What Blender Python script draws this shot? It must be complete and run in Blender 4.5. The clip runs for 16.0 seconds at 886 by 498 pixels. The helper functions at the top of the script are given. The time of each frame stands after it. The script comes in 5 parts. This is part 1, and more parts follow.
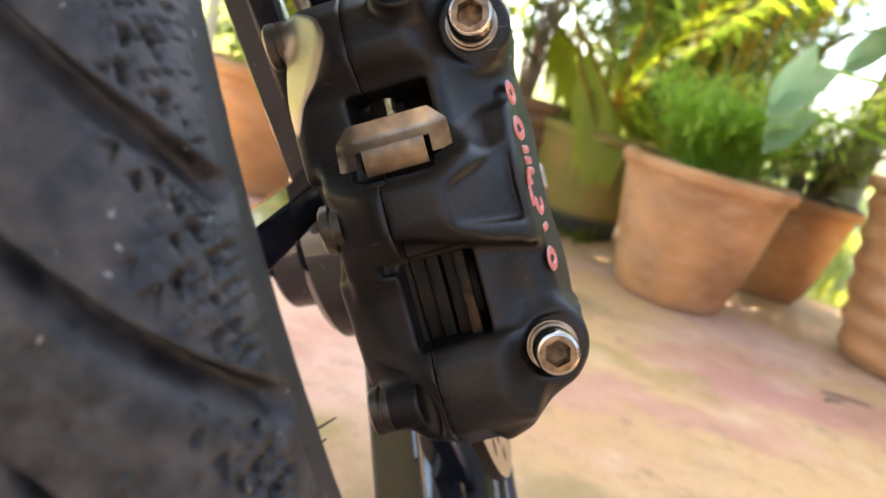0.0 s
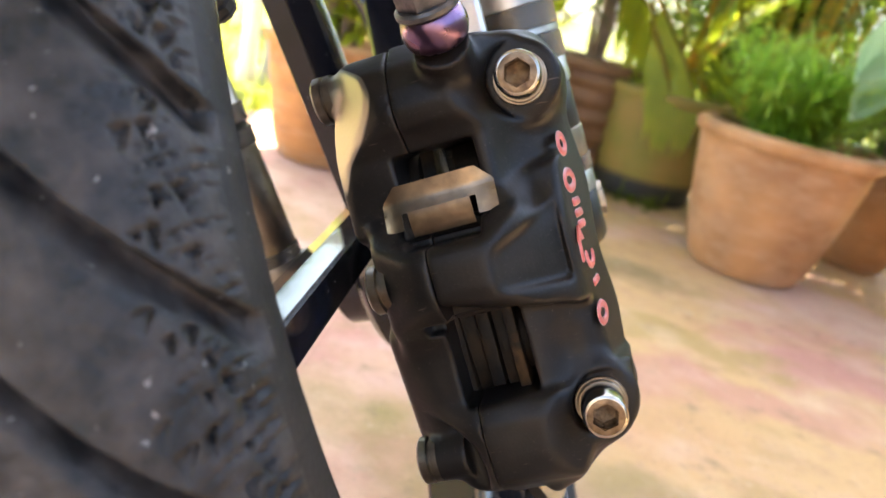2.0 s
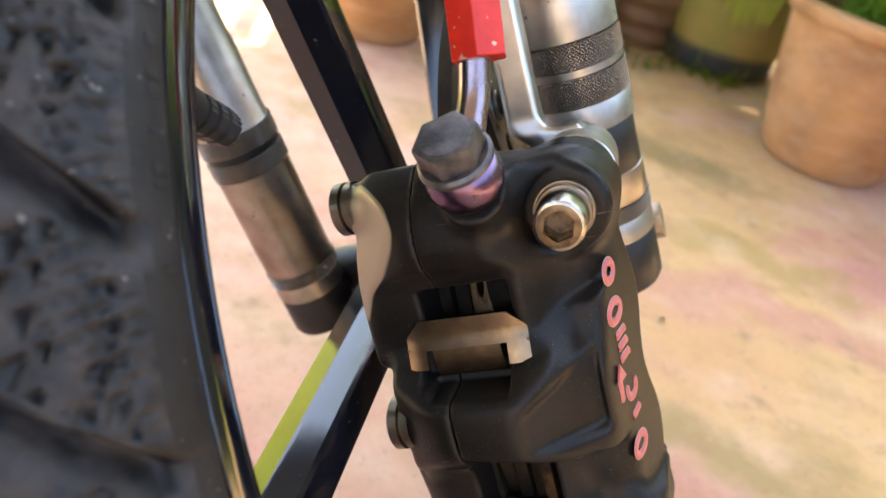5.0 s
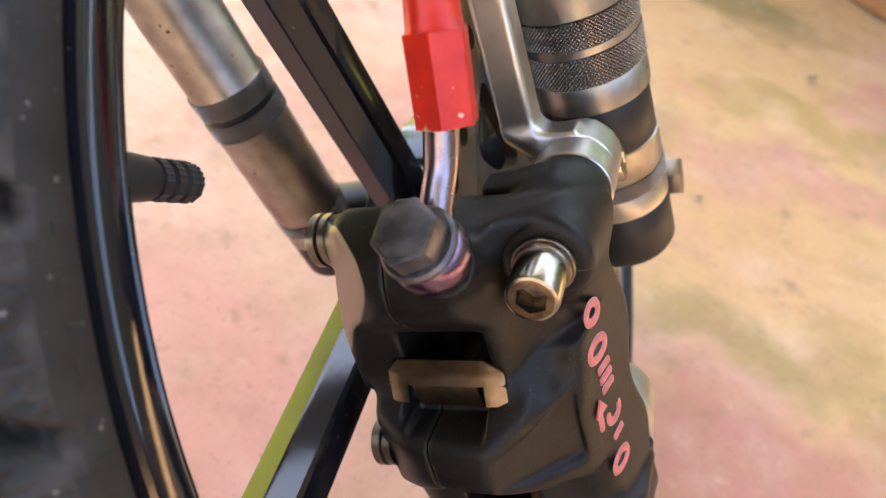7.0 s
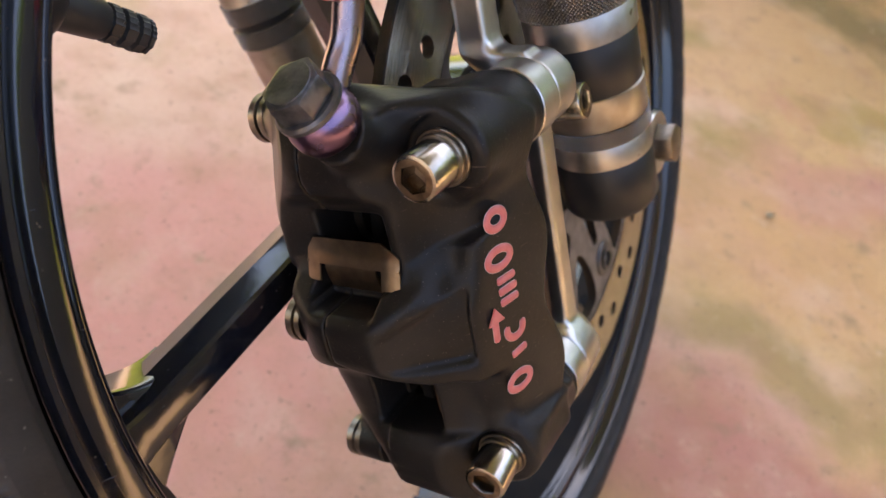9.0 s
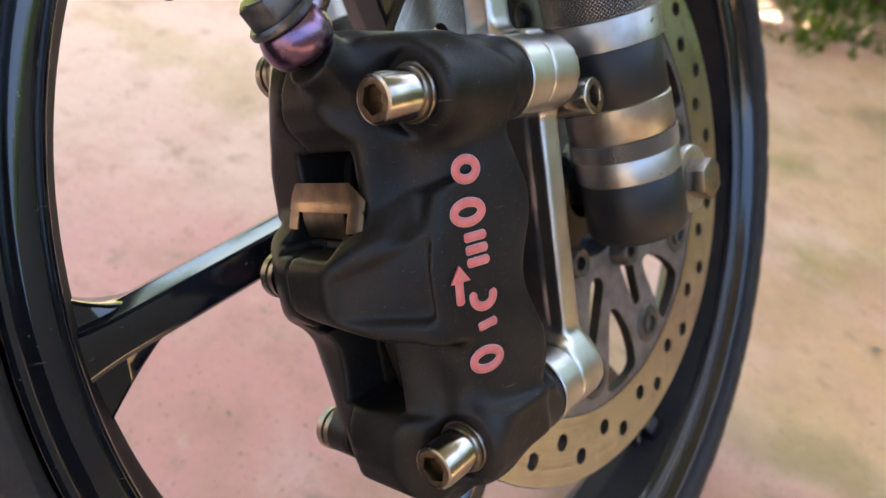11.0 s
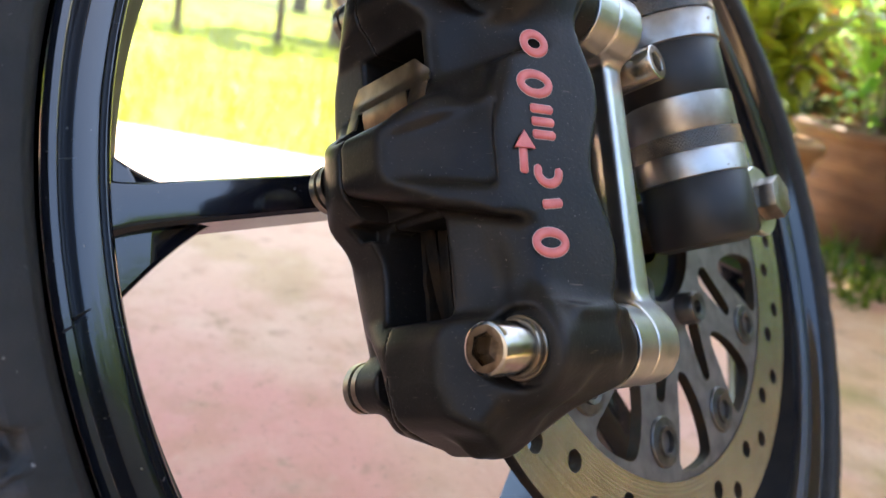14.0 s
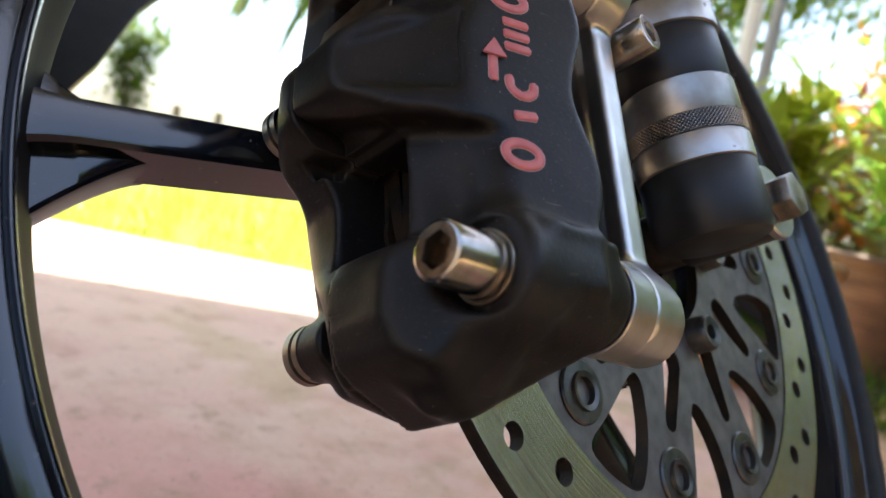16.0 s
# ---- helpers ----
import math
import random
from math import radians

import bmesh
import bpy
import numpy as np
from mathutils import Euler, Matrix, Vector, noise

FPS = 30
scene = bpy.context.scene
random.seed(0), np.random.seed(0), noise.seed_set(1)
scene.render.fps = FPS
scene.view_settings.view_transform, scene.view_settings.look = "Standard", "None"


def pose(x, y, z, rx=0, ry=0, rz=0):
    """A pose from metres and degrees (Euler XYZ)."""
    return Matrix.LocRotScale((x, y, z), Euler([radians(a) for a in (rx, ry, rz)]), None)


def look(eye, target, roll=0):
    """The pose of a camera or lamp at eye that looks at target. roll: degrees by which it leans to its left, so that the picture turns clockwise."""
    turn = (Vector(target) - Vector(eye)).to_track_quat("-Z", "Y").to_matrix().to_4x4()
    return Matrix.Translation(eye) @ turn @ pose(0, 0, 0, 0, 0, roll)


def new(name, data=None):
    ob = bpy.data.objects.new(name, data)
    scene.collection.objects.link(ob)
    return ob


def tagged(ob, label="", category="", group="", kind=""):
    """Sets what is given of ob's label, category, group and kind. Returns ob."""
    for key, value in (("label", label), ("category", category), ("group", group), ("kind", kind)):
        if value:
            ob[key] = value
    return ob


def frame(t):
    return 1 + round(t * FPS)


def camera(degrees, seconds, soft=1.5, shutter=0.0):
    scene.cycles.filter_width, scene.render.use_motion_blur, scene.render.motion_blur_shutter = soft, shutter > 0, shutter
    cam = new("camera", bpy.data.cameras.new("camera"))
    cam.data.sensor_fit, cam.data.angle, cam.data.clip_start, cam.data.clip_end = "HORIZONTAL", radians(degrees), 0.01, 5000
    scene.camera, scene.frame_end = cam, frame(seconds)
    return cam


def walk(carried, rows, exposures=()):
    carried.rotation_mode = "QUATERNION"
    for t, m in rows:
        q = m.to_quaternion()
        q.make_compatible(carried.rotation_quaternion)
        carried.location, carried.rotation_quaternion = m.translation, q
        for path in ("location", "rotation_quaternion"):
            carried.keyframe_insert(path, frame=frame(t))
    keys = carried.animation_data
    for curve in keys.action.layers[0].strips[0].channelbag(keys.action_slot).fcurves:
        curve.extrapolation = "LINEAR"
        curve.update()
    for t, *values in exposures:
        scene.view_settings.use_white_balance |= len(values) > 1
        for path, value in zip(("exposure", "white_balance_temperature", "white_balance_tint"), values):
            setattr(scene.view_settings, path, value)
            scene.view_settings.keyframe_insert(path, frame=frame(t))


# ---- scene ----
# ---------------------------------------------------------------- camera
cam = camera(63.3, 16.0)
METRES = 0.546
BASE = pose(0.0021, -0.3715, 0.3414, -14.968, -14.465, 3.821)
ROWS = [
    (0.0, 0.0, 0.0, 0.0, -0.0, 0.0, 0.0),
    (0.5, 0.005, -0.0003, 0.0175, 2.24, -0.71, 0.27),
    (1.0, 0.0117, 0.0017, 0.0298, 3.59, -1.34, 0.6),
    (1.5, 0.0115, 0.0016, 0.0457, 4.61, -1.91, 0.01),
    (2.0, 0.0126, 0.0038, 0.0608, 5.49, -3.62, 0.19),
    (2.5, 0.0139, 0.0019, 0.0841, 6.19, -6.16, 0.14),
    (3.0, 0.0226, 0.0053, 0.1066, 6.76, -7.51, 0.23),
    (3.5, 0.0244, 0.0157, 0.1359, 8.04, -9.19, -0.26),
    (4.0, 0.0236, 0.0327, 0.1531, 9.07, -11.65, -0.93),
    (4.5, 0.023, 0.0563, 0.1856, 10.18, -14.09, -0.75),
    (5.0, 0.0197, 0.0698, 0.216, 10.44, -16.49, -0.65),
    (7.5, 0.0469, 0.137, 0.3283, 15.98, -33.68, 0.95),
    (8.0, 0.0821, 0.1359, 0.3221, 19.58, -34.97, -0.07),
    (8.5, 0.1241, 0.1329, 0.2952, 23.25, -33.49, -1.33),
    (9.0, 0.1558, 0.1251, 0.2796, 26.19, -31.08, -3.33),
    (11.5, 0.2596, 0.1457, 0.1618, 39.06, -17.52, -4.95),
    (12.0, 0.2653, 0.1395, 0.1402, 40.12, -14.49, -4.65),
    (12.5, 0.2698, 0.1414, 0.1159, 41.12, -10.47, -4.65),
    (13.0, 0.2763, 0.144, 0.0665, 41.18, -7.81, -5.62),
    (13.5, 0.2714, 0.1431, 0.0141, 42.19, -3.0, -6.92),
    (14.0, 0.2599, 0.1487, -0.036, 40.74, 3.18, -8.55),
    (14.5, 0.2393, 0.1687, -0.0816, 39.18, 3.8, -8.79),
    (15.0, 0.2379, 0.2117, -0.1266, 41.07, 14.97, -10.63),
    (15.5, 0.2426, 0.2223, -0.1284, 41.18, 17.99, -10.25),
    (16.0, 0.2485, 0.228, -0.125, 42.18, 14.62, -10.18),
]
EXPOSURES = [(0.0, 3.14, 7050, 10), (2.0, 3.23, 7050, 10), (5.0, 3.17, 7150, 10), (8.0, 2.94, 7350, 16), (9.0, 2.60, 7350, 16), (12.0, 2.72, 6250, 7), (14.5, 2.60, 6400, 9), (15.0, 2.37, 6400, 10), (15.5, 2.12, 6450, 10), (16.0, 2.06, 6450, 10)]
walk(cam, [(t, BASE @ pose(METRES * x, METRES * y, METRES * z, 90 + pitch, roll, yaw)) for t, x, y, z, yaw, pitch, roll in ROWS], EXPOSURES)
cam.data.dof.use_dof = True
cam.data.dof.focus_distance = 0.205
cam.data.dof.aperture_fstop = 13.0

# ---------------------------------------------------------------- light
SUN_ELEVATION, SUN_FROM = 70.0, (-0.30, 0.954)      # horizontal direction towards the sun
world = bpy.data.worlds.new("sky")
scene.world = world
world.use_nodes = True
wn = world.node_tree.nodes
sky = wn.new("ShaderNodeTexSky")
sky.sky_type, sky.sun_disc = "NISHITA", False
sky.sun_elevation = radians(SUN_ELEVATION)
sky.sun_rotation = math.atan2(SUN_FROM[0], SUN_FROM[1])
sky.dust_density = 2.0
wn["Background"].inputs["Strength"].default_value = 0.15
world.node_tree.links.new(sky.outputs[0], wn["Background"].inputs[0])
sun_data = bpy.data.lights.new("sun", "SUN")
sun_data.energy, sun_data.angle, sun_data.color = 5.0, radians(0.5), (1.0, 0.95, 0.86)
sun = new("sun", sun_data)
ce = math.cos(radians(SUN_ELEVATION))
sun.matrix_world = look((SUN_FROM[0] * ce * 20, SUN_FROM[1] * ce * 20, math.sin(radians(SUN_ELEVATION)) * 20), (0, 0, 0))


# ---------------------------------------------------------------- materials
def tone(c):
    return (c[0], c[1], c[2], 1.0)


def material(name, base, other=None, scale=60.0, rough=0.5, rough_spread=0.1, metal=0.0, bump=0.0, bump_scale=400.0, coat=0.0,
             speck=None, speck_scale=900.0, speck_amount=0.03, detail=6.0, contrast=(0.35, 0.65), coords="Object", spec=0.5, trans=0.0, bump_depth=0.001, scratch=None, bands=None):
    """Two tones by noise, fine relief, optional light specks of dust."""
    m = bpy.data.materials.new(name)
    m.use_nodes = True
    nt = m.node_tree
    n, l = nt.nodes, nt.links
    b = n["Principled BSDF"]
    tc = n.new("ShaderNodeTexCoord")
    nz = n.new("ShaderNodeTexNoise")
    nz.inputs["Scale"].default_value, nz.inputs["Detail"].default_value = scale, detail
    l.new(tc.outputs[coords], nz.inputs["Vector"])
    ramp = n.new("ShaderNodeValToRGB")
    ramp.color_ramp.elements[0].position, ramp.color_ramp.elements[1].position = contrast
    ramp.color_ramp.elements[0].color, ramp.color_ramp.elements[1].color = tone(base), tone(other or base)
    l.new(nz.outputs["Fac"], ramp.inputs["Fac"])
    colour = ramp.outputs["Color"]
    if speck:
        vz = n.new("ShaderNodeTexNoise")
        vz.inputs["Scale"].default_value, vz.inputs["Detail"].default_value = speck_scale, 2.0
        l.new(tc.outputs[coords], vz.inputs["Vector"])
        sr = n.new("ShaderNodeValToRGB")
        sr.color_ramp.elements[0].position, sr.color_ramp.elements[1].position = 0.70 - speck_amount, 0.74 - speck_amount
        l.new(vz.outputs["Fac"], sr.inputs["Fac"])
        mx = n.new("ShaderNodeMix")
        mx.data_type = "RGBA"
        l.new(sr.outputs["Color"], mx.inputs[0])
        l.new(colour, mx.inputs[6])
        mx.inputs[7].default_value = tone(speck)
        colour = mx.outputs[2]
    if bands:
        for size, lo, hi, amount in ((1.0, 0.48, 0.76, 0.38), (3.2, 0.50, 0.74, 0.30)):
            mp, vz, sr, mx = n.new("ShaderNodeMapping"), n.new("ShaderNodeTexNoise"), n.new("ShaderNodeMapRange"), n.new("ShaderNodeMix")
            mp.inputs["Scale"].default_value = (7.0 * size, 7.0 * size, 20.0 * size)
            vz.inputs["Scale"].default_value, vz.inputs["Detail"].default_value = 1.0, 6.0
            sr.inputs["From Min"].default_value, sr.inputs["From Max"].default_value, sr.inputs["To Max"].default_value = lo, hi, amount
            mx.data_type = "RGBA"
            mx.inputs[7].default_value = tone(bands)
            l.new(tc.outputs[coords], mp.inputs["Vector"])
            l.new(mp.outputs[0], vz.inputs["Vector"])
            l.new(vz.outputs["Fac"], sr.inputs["Value"])
            l.new(sr.outputs[0], mx.inputs[0])
            l.new(colour, mx.inputs[6])
            colour = mx.outputs[2]
    if scratch:
        for turn, size in ((0.5, 90.0), (1.9, 130.0)):
            mp, vz, sr, mx = n.new("ShaderNodeMapping"), n.new("ShaderNodeTexNoise"), n.new("ShaderNodeValToRGB"), n.new("ShaderNodeMix")
            mp.inputs["Rotation"].default_value, mp.inputs["Scale"].default_value = (turn, turn * 0.6, turn * 1.7), (1.0, 1.0, 9.0)
            vz.inputs["Scale"].default_value, vz.inputs["Detail"].default_value = size, 3.0
            sr.color_ramp.elements[0].position, sr.color_ramp.elements[1].position = 0.715, 0.79
            mx.data_type = "RGBA"
            mx.inputs[7].default_value = tone(scratch)
            l.new(tc.outputs[coords], mp.inputs["Vector"])
            l.new(mp.outputs[0], vz.inputs["Vector"])
            l.new(vz.outputs["Fac"], sr.inputs["Fac"])
            l.new(sr.outputs["Color"], mx.inputs[0])
            l.new(colour, mx.inputs[6])
            colour = mx.outputs[2]
    l.new(colour, b.inputs["Base Color"])
    mr = n.new("ShaderNodeMapRange")
    mr.inputs["To Min"].default_value, mr.inputs["To Max"].default_value = max(0.02, rough - rough_spread), min(1.0, rough + rough_spread)
    l.new(nz.outputs["Fac"], mr.inputs["Value"])
    l.new(mr.outputs[0], b.inputs["Roughness"])
    b.inputs["Metallic"].default_value = metal
    b.inputs["Specular IOR Level"].default_value = spec
    b.inputs["Coat Weight"].default_value = coat
    b.inputs["Coat Roughness"].default_value = 0.08
    if trans:
        b.inputs["Transmission Weight"].default_value = trans
    if bump:
        bz = n.new("ShaderNodeTexNoise")
        bz.inputs["Scale"].default_value, bz.inputs["Detail"].default_value = bump_scale, 4.0
        l.new(tc.outputs[coords], bz.inputs["Vector"])
        bn = n.new("ShaderNodeBump")
        bn.inputs["Strength"].default_value, bn.inputs["Distance"].default_value = bump, bump_depth
        l.new(bz.outputs["Fac"], bn.inputs["Height"])
        l.new(bn.outputs["Normal"], b.inputs["Normal"])
    return m


def leaf_material(name, base, other, scale=9.0):
    """Thin leaf that lets light through."""
    m = bpy.data.materials.new(name)
    m.use_nodes = True
    n, l = m.node_tree.nodes, m.node_tree.links
    b, out = n["Principled BSDF"], n["Material Output"]
    tc, nz, ramp = n.new("ShaderNodeTexCoord"), n.new("ShaderNodeTexNoise"), n.new("ShaderNodeValToRGB")
    nz.inputs["Scale"].default_value = scale
    ramp.color_ramp.elements[0].position, ramp.color_ramp.elements[1].position = 0.35, 0.65
    ramp.color_ramp.elements[0].color, ramp.color_ramp.elements[1].color = tone(base), tone(other)
    tr, mix = n.new("ShaderNodeBsdfTranslucent"), n.new("ShaderNodeMixShader")
    l.new(tc.outputs["Object"], nz.inputs["Vector"])
    l.new(nz.outputs["Fac"], ramp.inputs["Fac"])
    l.new(ramp.outputs["Color"], b.inputs["Base Color"])
    l.new(ramp.outputs["Color"], tr.inputs["Color"])
    b.inputs["Roughness"].default_value = 0.45
    mix.inputs[0].default_value = 0.6
    l.new(b.outputs[0], mix.inputs[1])
    l.new(tr.outputs[0], mix.inputs[2])
    l.new(mix.outputs[0], out.inputs["Surface"])
    return m


MAT = {
    "caliper": material("black_anodised_cast", (0.0062, 0.0055, 0.0051), (0.0125, 0.0108, 0.0098), 45, 0.40, 0.06, bump=0.10, bump_scale=900, speck=(0.17, 0.15, 0.13), speck_scale=2300, speck_amount=-0.008, spec=0.19, scratch=(0.085, 0.066, 0.05)),
    "bolt": material("zinc_plated_steel", (0.47, 0.435, 0.39), (0.31, 0.275, 0.23), 160, 0.20, 0.1, metal=1.0, bump=0.05, bump_scale=1500),
    "bolt_face": material("dark_bolt_face", (0.20, 0.145, 0.095), (0.09, 0.06, 0.04), 300, 0.42, 0.12, metal=1.0, bump=0.2, bump_scale=1500),
    "rust": material("rusty_socket", (0.10, 0.055, 0.025), (0.26, 0.17, 0.09), 300, 0.7, 0.1, metal=0.3, bump=0.5, bump_scale=900),
    "washer": material("dull_steel", (0.28, 0.245, 0.20), (0.18, 0.15, 0.12), 200, 0.35, 0.1, metal=1.0),
    "aluminium": material("machined_aluminium", (0.54, 0.53, 0.51), (0.43, 0.415, 0.385), 90, 0.33, 0.08, metal=1.0, bump=0.05, bump_scale=1200),
    "fork": material("worn_aluminium_tube", (0.44, 0.425, 0.40), (0.28, 0.255, 0.225), 70, 0.37, 0.1, metal=1.0, bump=0.06, bump_scale=900, speck=(0.12, 0.08, 0.05), speck_scale=260, speck_amount=-0.01),
    "old_fork": material("dull_fork_tube", (0.42, 0.375, 0.325), (0.25, 0.215, 0.18), 60, 0.38, 0.1, metal=1.0, bump=0.06, bump_scale=900, speck=(0.10, 0.07, 0.05), speck_scale=260, speck_amount=0.0),
    "knurl": material("knurled_grip", (0.34, 0.325, 0.305), (0.27, 0.255, 0.235), 60, 0.24, 0.1, metal=1.0),
    "knurl_groove": material("dark_knurl_groove", (0.045, 0.036, 0.028), (0.085, 0.07, 0.055), 90, 0.6, 0.1, metal=0.4),
    "cap": material("black_fork_cap", (0.008, 0.008, 0.0085), (0.013, 0.0125, 0.0125), 80, 0.42, 0.08, bump=0.06, bump_scale=1500, spec=0.35),
    "clip": material("spring_steel_clip", (0.27, 0.20, 0.135), (0.145, 0.11, 0.078), 120, 0.32, 0.12, metal=1.0, bump=0.08, bump_scale=700),
    "banjo": material("purple_anodised", (0.23, 0.15, 0.225), (0.15, 0.09, 0.16), 110, 0.27, 0.08, metal=1.0),
    "pipe": material("tinted_steel_pipe", (0.34, 0.27, 0.29), (0.24, 0.185, 0.215), 110, 0.27, 0.08, metal=1.0),
    "banjo_bolt": material("worn_black_bolt", (0.055, 0.055, 0.06), (0.14, 0.13, 0.13), 220, 0.36, 0.12, metal=0.7, bump=0.15, bump_scale=900),
    "red": material("red_anodised", (0.60, 0.026, 0.010), (0.46, 0.016, 0.008), 140, 0.34, 0.08, metal=0.25, bump=0.05, bump_scale=800, speck=(0.5, 0.34, 0.26), speck_scale=330, speck_amount=0.0),
    "carrier": material("grey_disc_carrier", (0.18, 0.17, 0.165), (0.105, 0.098, 0.094), 120, 0.42, 0.08, metal=0.6, bump=0.08, bump_scale=1100),
    "button": material("dark_disc_button", (0.06, 0.06, 0.06), (0.12, 0.112, 0.105), 200, 0.34, 0.08, metal=0.8),
    "rim": material("gloss_black_paint", (0.004, 0.005, 0.008), (0.006, 0.007, 0.011), 30, 0.11, 0.04, coat=0.0, bump=0.02, bump_scale=300, speck=(0.10, 0.09, 0.08), speck_scale=500, speck_amount=-0.02, spec=0.74, scratch=(0.05, 0.055, 0.06)),
    "rim_well": material("dusty_black_rim_well", (0.005, 0.005, 0.006), (0.012, 0.010, 0.009), 60, 0.68, 0.08, spec=0.12, bump=0.05, bump_scale=400),
    "tyre": material("dusty_tyre_rubber", (0.0046, 0.0050, 0.0064), (0.044, 0.040, 0.040), 130, 0.54, 0.16, contrast=(0.40, 0.74), spec=0.36, bump=0.35, bump_depth=0.0012, bump_scale=520, speck=(0.15, 0.145, 0.15), speck_scale=330, speck_amount=-0.012),
    "sidewall": material("tyre_sidewall_rubber", (0.009, 0.0092, 0.0100), (0.018, 0.0175, 0.0175), 90, 0.60, 0.08, spec=0.30, bump=0.2, bump_scale=900, speck=(0.13, 0.125, 0.12), speck_scale=420, speck_amount=-0.012),
    "rubber": material("black_rubber", (0.012, 0.012, 0.013), (0.02, 0.02, 0.02), 200, 0.45, 0.1),
    "pad": material("worn_pad_and_dark_wall", (0.0035, 0.003, 0.0025), (0.022, 0.013, 0.006), 140, 0.65, 0.15, metal=0.0, spec=0.25, bump=0.3, bump_scale=700),
    "pad_edge": material("rusty_pad_plate", (0.012, 0.008, 0.005), (0.10, 0.052, 0.02), 130, 0.6, 0.15, metal=0.3, spec=0.3, bump=0.4, bump_scale=700, contrast=(0.45, 0.7)),
    "mark": material("pink_red_enamel", (0.43, 0.095, 0.09), (0.50, 0.135, 0.125), 260, 0.42, 0.06, bump=0.08, bump_scale=1200),
    "mark_edge": material("pale_engraved_edge", (0.36, 0.27, 0.26), None, 100, 0.5, 0.05),
    "brown_pot": material("brown_earthenware", (0.155, 0.078, 0.032), (0.095, 0.046, 0.02), 12, 0.66, 0.08, bump=0.3, bump_scale=40, bands=(0.24, 0.14, 0.07)),
    "orange_pot": material("orange_earthenware", (0.38, 0.18, 0.055), (0.27, 0.12, 0.04), 9, 0.68, 0.08, bump=0.3, bump_scale=40, bands=(0.52, 0.33, 0.17)),
    "terracotta": material("terracotta", (0.42, 0.205, 0.08), (0.25, 0.12, 0.05), 9, 0.68, 0.08, bump=0.3, bump_scale=40, bands=(0.50, 0.335, 0.215)),
    "moss_pot": material("mossy_pot", (0.18, 0.165, 0.03), (0.26, 0.18, 0.05), 9, 0.85, 0.05, bump=0.4, bump_scale=60),
    "dark_pot": material("black_pot", (0.02, 0.02, 0.02), (0.03, 0.03, 0.025), 20, 0.6, 0.1),
    "soil": material("dark_soil", (0.035, 0.024, 0.015), (0.07, 0.05, 0.03), 40, 0.95, 0.03, bump=0.6, bump_scale=90),
    "bark": material("bark", (0.16, 0.11, 0.07), (0.26, 0.20, 0.14), 22, 0.9, 0.05, bump=0.5, bump_scale=80),
    "roof": material("shade_roof_paint", (0.31, 0.315, 0.32), (0.25, 0.255, 0.26), 3, 0.7, 0.05, bump=0.1, bump_scale=60),
    "plaster": material("unseen_wall_plaster", (0.44, 0.385, 0.33), (0.37, 0.32, 0.27), 3, 0.8, 0.05, bump=0.15, bump_scale=60),
    "blocker_wall": material("dark_blocker_wall", (0.030, 0.034, 0.030), (0.055, 0.056, 0.048), 5, 0.85, 0.05, bump=0.3, bump_scale=50),
    "post": material("white_post_paint", (0.7, 0.68, 0.64), (0.58, 0.56, 0.5), 9, 0.6, 0.05, bump=0.1, bump_scale=60),
    "grey_post": material("grey_post_paint", (0.30, 0.31, 0.31), (0.24, 0.245, 0.24), 12, 0.5, 0.08, bump=0.1, bump_scale=60),
    "leaf": leaf_material("green_leaf", (0.065, 0.125, 0.012), (0.17, 0.22, 0.02)),
    "shrub": leaf_material("shrub_leaf", (0.06, 0.11, 0.012), (0.16, 0.20, 0.02)),
    "palm": leaf_material("palm_leaf", (0.27, 0.34, 0.02), (0.44, 0.46, 0.035)),
    "areca": leaf_material("areca_leaf", (0.05, 0.09, 0.010), (0.12, 0.165, 0.018)),
    "fern": leaf_material("feathery_leaf", (0.22, 0.42, 0.04), (0.38, 0.55, 0.09)),
    "broad": leaf_material("broad_leaf", (0.26, 0.42, 0.24), (0.32, 0.48, 0.28)),
    "yellow_leaf": leaf_material("yellow_leaf_stalk", (0.34, 0.20, 0.02), (0.26, 0.22, 0.03)),
    "orange_leaf": leaf_material("orange_leaf", (0.38, 0.10, 0.03), (0.30, 0.16, 0.03)),
    "dry_leaf": leaf_material("dry_leaf", (0.55, 0.48, 0.36), (0.40, 0.33, 0.22), 60.0),
    "grass": leaf_material("lawn_grass", (0.34, 0.42, 0.03), (0.52, 0.52, 0.08), 3.0),
}


